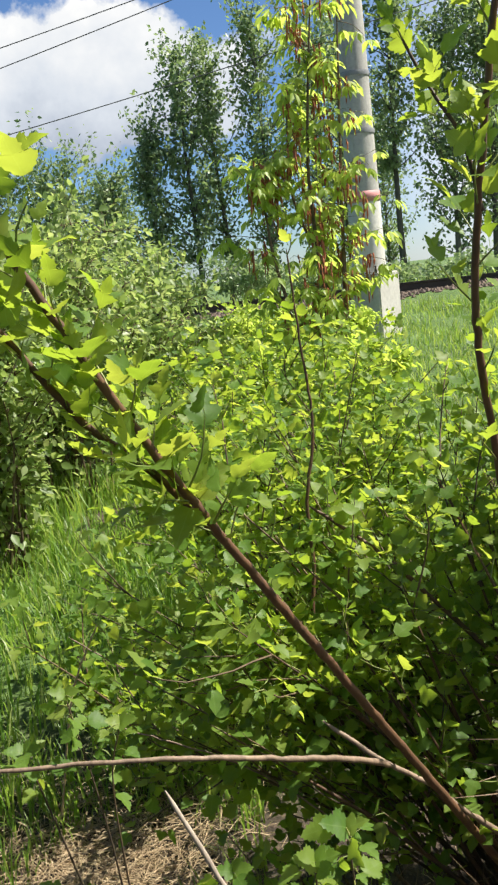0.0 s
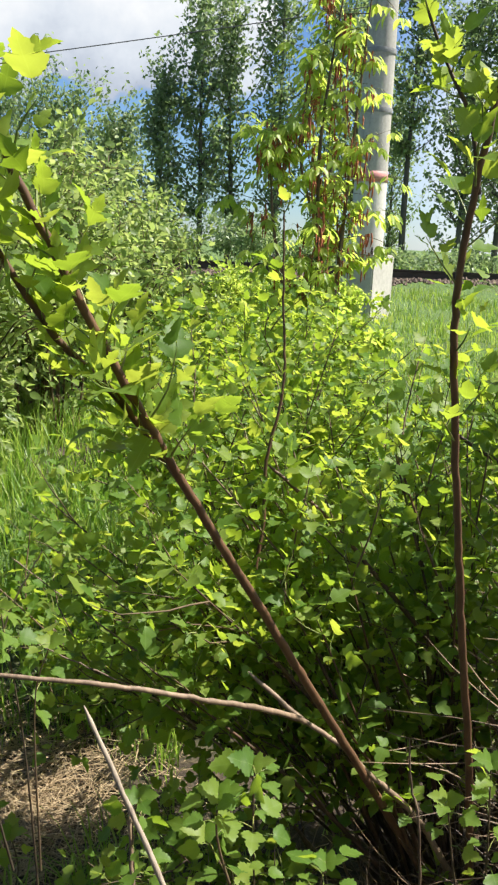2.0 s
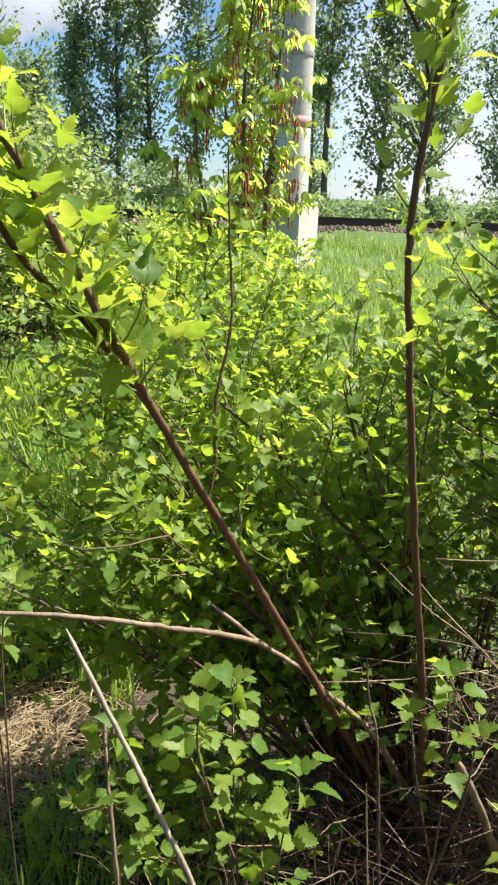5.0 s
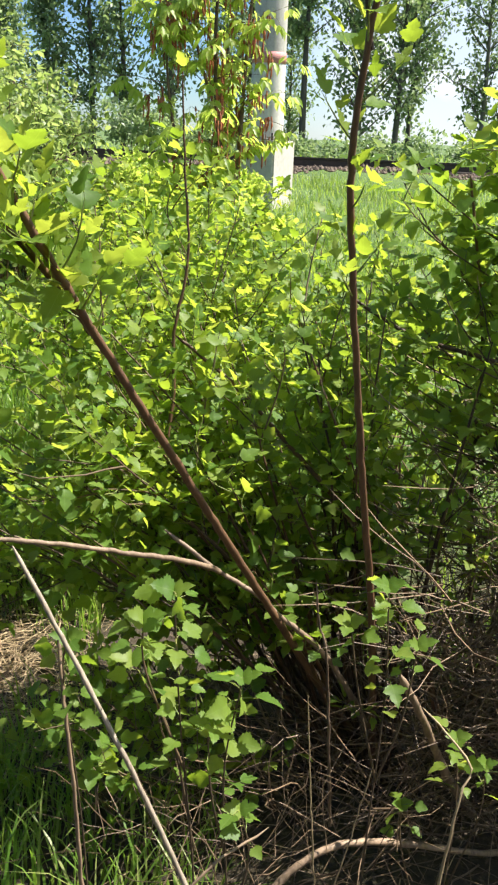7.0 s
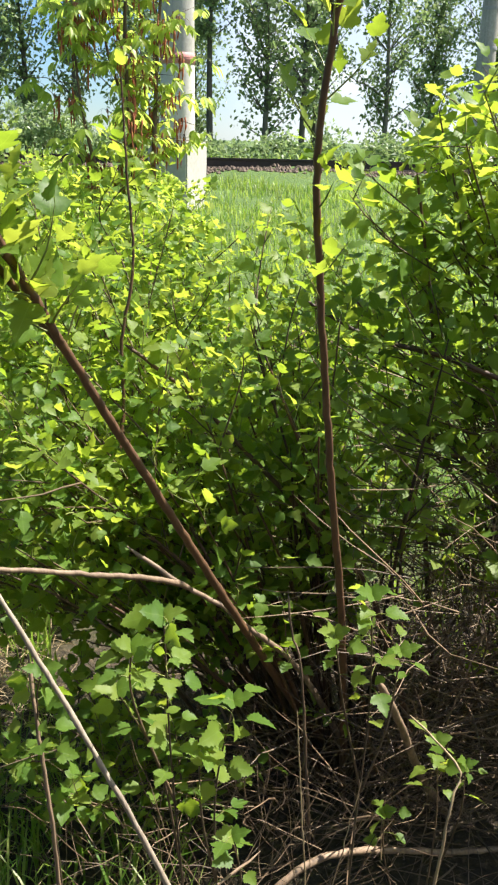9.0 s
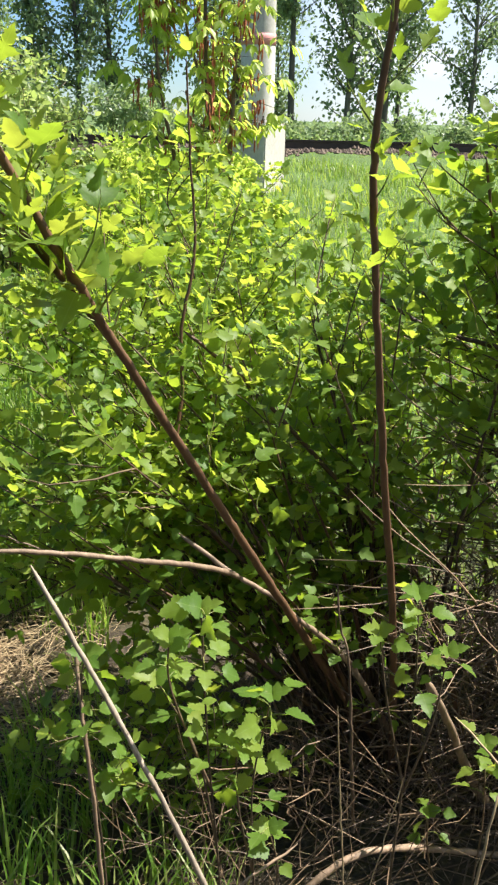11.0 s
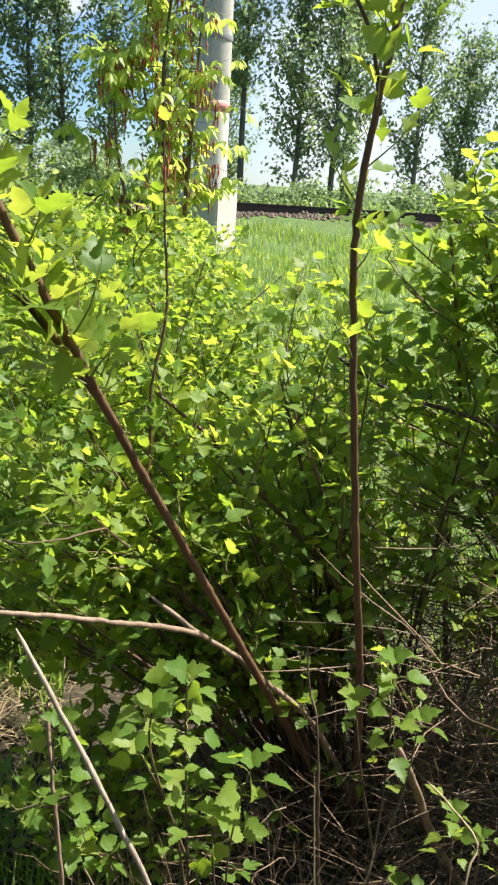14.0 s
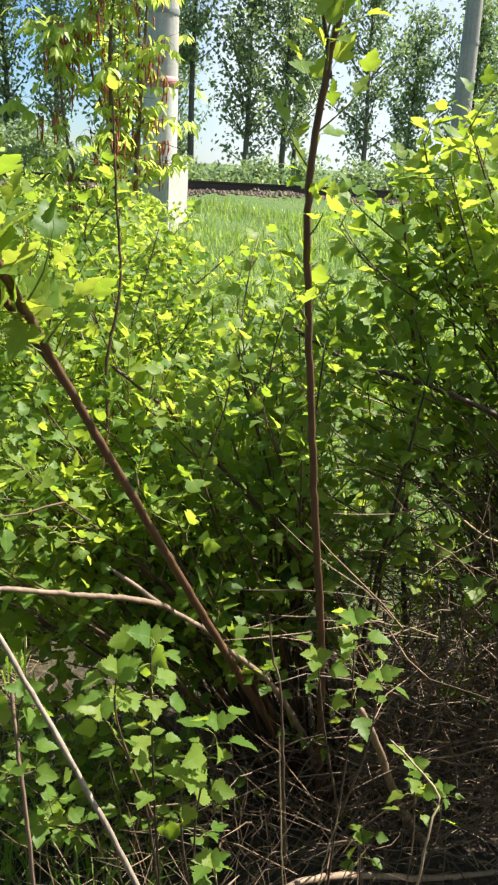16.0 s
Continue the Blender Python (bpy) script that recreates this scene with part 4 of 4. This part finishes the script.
def sprout(base, stems, label, size=0.038, low=0.74, singles=200):
    base = np.array(base, float)
    t = thing("shrub_sprout", base, label, "sprout", "low sprouts")
    lv = Leaves()
    for pts in stems:
        line = smooth_line(pts, 0.02)
        tb = Tubes()
        tb.add(line, 0.0024, 0.0012, 6)
        child("stem", tb.mesh("stem", TWIG, base), t)
        seg = len(line)
        a = uni(0, 6.28)
        stalks = Tubes()
        for i in range(int(seg * low), seg, 1):
            for _ in range(1 + int(i > seg * 0.9)):
                a += 2.2 + uni(-0.4, 0.4)
                p = line[i]
                out = unit((math.cos(a), math.sin(a) - 0.25, uni(0.0, 0.5)))
                reach = size * uni(0.35, 0.9)
                stalks.add([p, p + out * reach * 0.5 + (0, 0, 0.003), p + out * reach], 0.0008, 0.0006, 4)
                lv.add(p + out * reach, out + np.array([0, 0, uni(-0.55, 0.1)]), np.array([0.15, -0.25, 1.0]) + RNG.normal(0, 0.6, 3), size * uni(0.45, 1.05))
        for side in (-1, 1):
            lv.add(line[-1], np.array([0.6 * side, -0.3, 0.45]), np.array([-0.3 * side, -0.5, 0.8]), size * uni(0.7, 1.0))
        child("stalk_growth", stalks.mesh("stalk_growth", GREEN_TWIG, base), t, kind="stuff")
    lv.link(t, base, singles, BROAD_MESHES, FINE, LEAF)


SPROUT = "fresh green leafy sprout in the shrub's shade"
sprout((0.22, 1.028, -0.016), [[(0.22, 1.028, -0.016), (0.2, 0.974, 0.432), (0.17, 0.906, 0.779), (0.155, 0.863, 1.027)], [(0.2, 0.981, 0.483), (0.16, 0.948, 0.731), (0.1, 0.931, 0.881)], [(0.18, 0.931, 0.680), (0.12, 0.901, 0.879), (0.115, 0.875, 0.978)]], SPROUT)
sprout((0.26, 1.028, -0.016), [[(0.26, 1.028, -0.016), (0.26, 0.989, 0.333), (0.24, 0.942, 0.661), (0.26, 0.922, 0.850)], [(0.25, 0.971, 0.482), (0.22, 0.933, 0.640), (0.21, 0.916, 0.780)], [(0.26, 0.992, 0.283), (0.29, 0.972, 0.462), (0.27, 0.956, 0.582)]], SPROUT)
sprout((0.55, 1.167, -0.008), [[(0.55, 1.167, -0.008), (0.54, 1.126, 0.390), (0.53, 1.081, 0.688), (0.51, 1.059, 0.917)], [(0.54, 1.111, 0.490), (0.48, 1.070, 0.708), (0.45, 1.052, 0.857)], [(0.54, 1.111, 0.490), (0.57, 1.093, 0.639), (0.58, 1.086, 0.789)]], SPROUT)
sprout((0.76, 1.247, -0.004), [[(0.76, 1.247, -0.004), (0.75, 1.212, 0.295), (0.72, 1.190, 0.514)], [(0.77, 1.242, 0.096), (0.8, 1.212, 0.295), (0.79, 1.194, 0.444)], [(0.7, 1.245, 0.046), (0.64, 1.204, 0.244), (0.62, 1.177, 0.373)]], SPROUT, 0.036)
sprout((-0.24, 1.347, 0.001), [[(-0.2, 1.341, 0.301), (-0.22, 1.298, 0.750), (-0.25, 1.263, 1.038)], [(-0.2, 1.321, 0.501), (-0.2, 1.283, 0.849), (-0.17, 1.266, 0.978)], [(-0.25, 1.321, 0.501), (-0.31, 1.273, 0.848), (-0.33, 1.257, 0.948)]], SPROUT, 0.036)
sprout((0.02, 1.197, -0.007), [[(0.02, 1.197, -0.007), (0.01, 1.146, 0.391), (-0.01, 1.088, 0.739), (0, 1.063, 0.838)]], SPROUT, 0.036)
sprout((-0.4, 1.796, 0.025), [[(-0.4, 1.796, 0.025), (-0.42, 1.759, 0.173), (-0.43, 1.731, 0.322)], [(-0.38, 1.796, 0.025), (-0.35, 1.760, 0.143), (-0.36, 1.734, 0.262)]], SPROUT, 0.05)
sprout((1.1, 1.497, 0.009), [[(1.12, 1.497, 0.009), (1.1, 1.461, 0.508), (1.06, 1.422, 0.856), (1.07, 1.405, 1.006)], [(1.1, 1.481, 0.309), (1, 1.456, 0.608), (0.94, 1.438, 0.757)]], SPROUT, 0.05)


def stick(name, pts, r0, r1, mat, label, sides=8, knots=0.06):
    base = np.array(pts[0], float)
    line = smooth_line(pts, 0.02)
    line[1:-1] += RNG.normal(0, 0.0008, line[1:-1].shape)
    tb = Tubes()
    tb.add(line, r0, r1, sides, knots)
    ob = new(name, tb.mesh(name, mat, base))
    ob.location = base
    return tagged(ob, label, "stick", "dead sticks")


stick("dead_branch", [(-0.39, 1.198, 0.955), (-0.20, 1.21, 0.945), (-0.058, 1.23, 0.925), (0.10, 1.30, 0.865), (0.221, 1.37, 0.808), (0.285, 1.43, 0.752)], 0.0034, 0.006, DEAD, "bare pale brown dead branch lying across the shrub")
stick("dead_branch", [(0.78, 1.66, 0.010), (0.551, 1.5, 0.471), (0.407, 1.45, 0.64), (0.35, 1.465, 0.69), (0.279, 1.46, 0.74), (0.21, 1.48, 0.79), (0.167, 1.5, 0.819)], 0.0085, 0.0045, DEAD, "thick grey-brown dead branch at the shrub's foot")
stick("dead_cane", [(0.32, 0.712, 0.268), (0.11, 0.796, 0.773), (-0.05, 0.880, 1.088)], 0.0042, 0.0032, GREY_WOOD, "bleached grey dead cane leaning over the shrub's foot")
stick("dead_cane", [(0.03, 1.067, -0.013), (0.01, 1.067, 0.387), (0, 1.065, 0.607), (-0.01, 1.080, 0.708), (-0.02, 1.123, 0.831)], 0.0045, 0.003, DEAD, "thin pale dead cane standing in the grass")
stick("dead_cane", [(0.6, 0.932, 0.280), (0.63, 0.957, 0.562), (0.66, 0.985, 0.613), (0.62, 1.012, 0.665), (0.58, 1.030, 0.706)], 0.003, 0.0016, STRAW, "bent straw-coloured dead stalk")
stick("dead_cane", [(0.52, 1.317, 0.200), (0.49, 1.336, 0.591), (0.47, 1.351, 0.682), (0.46, 1.357, 0.773)], 0.004, 0.002, DEAD, "short broken pale stub among the stems")
stick("dead_branch", [(0.3, 1.172, 0.092), (0.46, 1.205, 0.234), (0.62, 1.256, 0.207), (0.84, 1.311, 0.110), (1.09, 1.366, 0.032)], 0.008, 0.006, DEAD, "brown dead branch lying on the brushwood")
stick("dead_cane", [(1.2, 1.430, 0.707), (1.05, 1.495, 0.810), (0.98, 1.523, 0.842), (0.88, 1.569, 0.924)], 0.0045, 0.002, DEAD, "pale dead cane poking out of the thicket")
stick("dead_cane", [(0.95, 1.497, 0.009), (0.8, 1.384, 0.254), (0.68, 1.271, 0.498), (0.6, 1.213, 0.645)], 0.012, 0.007, DEAD, "old grey-brown cut stem at the shrub's foot")
stick("dead_cane", [(0.45, 1.042, 0.085), (0.4, 0.991, 0.483), (0.37, 0.976, 0.783)], 0.0016, 0.001, STRAW, "thin pale dead grass stalk")
stick("dead_cane", [(0.36, 0.962, 0.081), (0.45, 0.997, 0.383), (0.5, 1.015, 0.605)], 0.0016, 0.001, STRAW, "thin pale dead grass stalk")
stick("dead_cane", [(0.05, 0.882, 0.277), (0.2, 0.921, 0.480), (0.32, 0.969, 0.532)], 0.0035, 0.002, DEAD, "pale brown broken twig low in the shade")
stick("dead_cane", [(-0.6, 2.340, 0.153), (-0.5, 2.270, 0.550), (-0.38, 2.207, 0.797)], 0.004, 0.002, STRAW, "bent dry grass stalk by the meadow")


for k in range(7):
    tip = np.array([uni(-0.45, 0.25), uni(1.5, 2.0), uni(0.6, 0.98)])
    foot = np.array([uni(0.45, 0.75), uni(1.55, 1.8), 0.0])
    mid = foot + (tip - foot) * 0.55 + np.array([0, 0, uni(0.05, 0.16)])
    stick("dead_branch", [tuple(foot), tuple(mid), tuple(tip)], uni(0.003, 0.005), 0.0014, DEAD, "thin reddish-brown dead branch inside the shrub", 6)


def brushwood():
    """Dead, brittle twigs under and behind the shrubs."""
    tb, made = Tubes(), 0
    t = thing("brushwood", (0.8, 1.5, 0.0), "tangle of dead brown twigs under the shrubs", "twigs")
    for _ in range(2900):
        k = uni(0, 1)
        if k < 0.22:
            p = np.array([uni(0.40, 1.5), uni(1.3, 1.8), uni(0.02, 0.5) * uni(0.3, 1)])
            d = np.array([uni(-1, 1), uni(-0.6, 0.6), uni(-0.25, 0.5)])
            L, r = uni(0.08, 0.34), uni(0.0009, 0.0026)
        elif k < 0.62:
            y = uni(1.35, 1.75)
            p = np.array([uni(0.50, 1.0) * y, y, uni(0.1, 0.75)])
            d = np.array([uni(-1.0, 0.5), uni(-0.5, 0.5), uni(-0.35, 0.75)])
            L, r = uni(0.10, 0.42), uni(0.0010, 0.0024)
        elif k < 0.88:
            y = uni(1.6, 2.4)
            p = np.array([uni(0.45, 1.0) * y, y, uni(0.1, 0.92)])
            d = np.array([uni(-1.0, 0.3), uni(-0.4, 0.4), uni(-0.1, 0.7)])
            L, r = uni(0.15, 0.5), uni(0.0011, 0.0024)
        else:
            p = np.array([uni(0.0, 0.8), uni(1.15, 1.6), uni(0.02, 0.30)])
            d = np.array([uni(-1, 1), uni(-0.6, 0.6), uni(0.0, 1.2)])
            L, r = uni(0.08, 0.3), uni(0.0007, 0.0015)
        line = wander(p, d, L, 0.16, 4)
        if p[1] < 1.42 and made < 300:
            single("dead_twig", line, r, r * 0.6, 4, DEAD_TWIG, t, (0.8, 1.5, 0.0))
            made += 1
        else:
            tb.add(line, r, r * 0.6, 3)
    child("twig_tangle", tb.mesh("twig_tangle", DEAD_TWIG, (0.8, 1.5, 0.0)), t, kind="stuff")


brushwood()
straw_litter()

# ---- grass ----
grass("tall_grass", "tall lush green grass beside the shrub", 15000, -2.2, 0.6, 2.2, 6.2, 0.16, 0.40, 0.0045, GRASS, 0.8, bare)
grass("near_grass", "green grass tufts on the bare patch", 2600, -1.1, 0.0, 1.45, 2.7, 0.06, 0.26, 0.003, GRASS, 0.9, lambda x, y: (x + 0.4) ** 2 + (y - 2.1) ** 2 < 0.09)
grass("meadow_grass", "sunlit yellow-green meadow grass up to the railway", 56000, -3.5, 8.5, 5.2, 15.6, 0.07, 0.22, 0.006, MEADOW, 0.8, bare)
grass("far_grass", "yellow-green meadow grass beyond the railway", 14000, -12, 18, 16.3, 27, 0.12, 0.35, 0.014, MEADOW, 0.8)
grass("fringe_grass", "dark green grass in the shrub's shade", 900, -0.25, 0.3, 1.1, 1.9, 0.08, 0.3, 0.0035, GRASS, 0.9)
grass("shade_grass", "dark green grass under the thicket", 2600, 0.3, 3.0, 2.0, 5.5, 0.15, 0.45, 0.005, GRASS, 0.8)
grass("side_grass", "short green grass beside the thicket", 7000, 2.2, 7.0, 1.5, 5.4, 0.06, 0.2, 0.006, GRASS, 0.8)
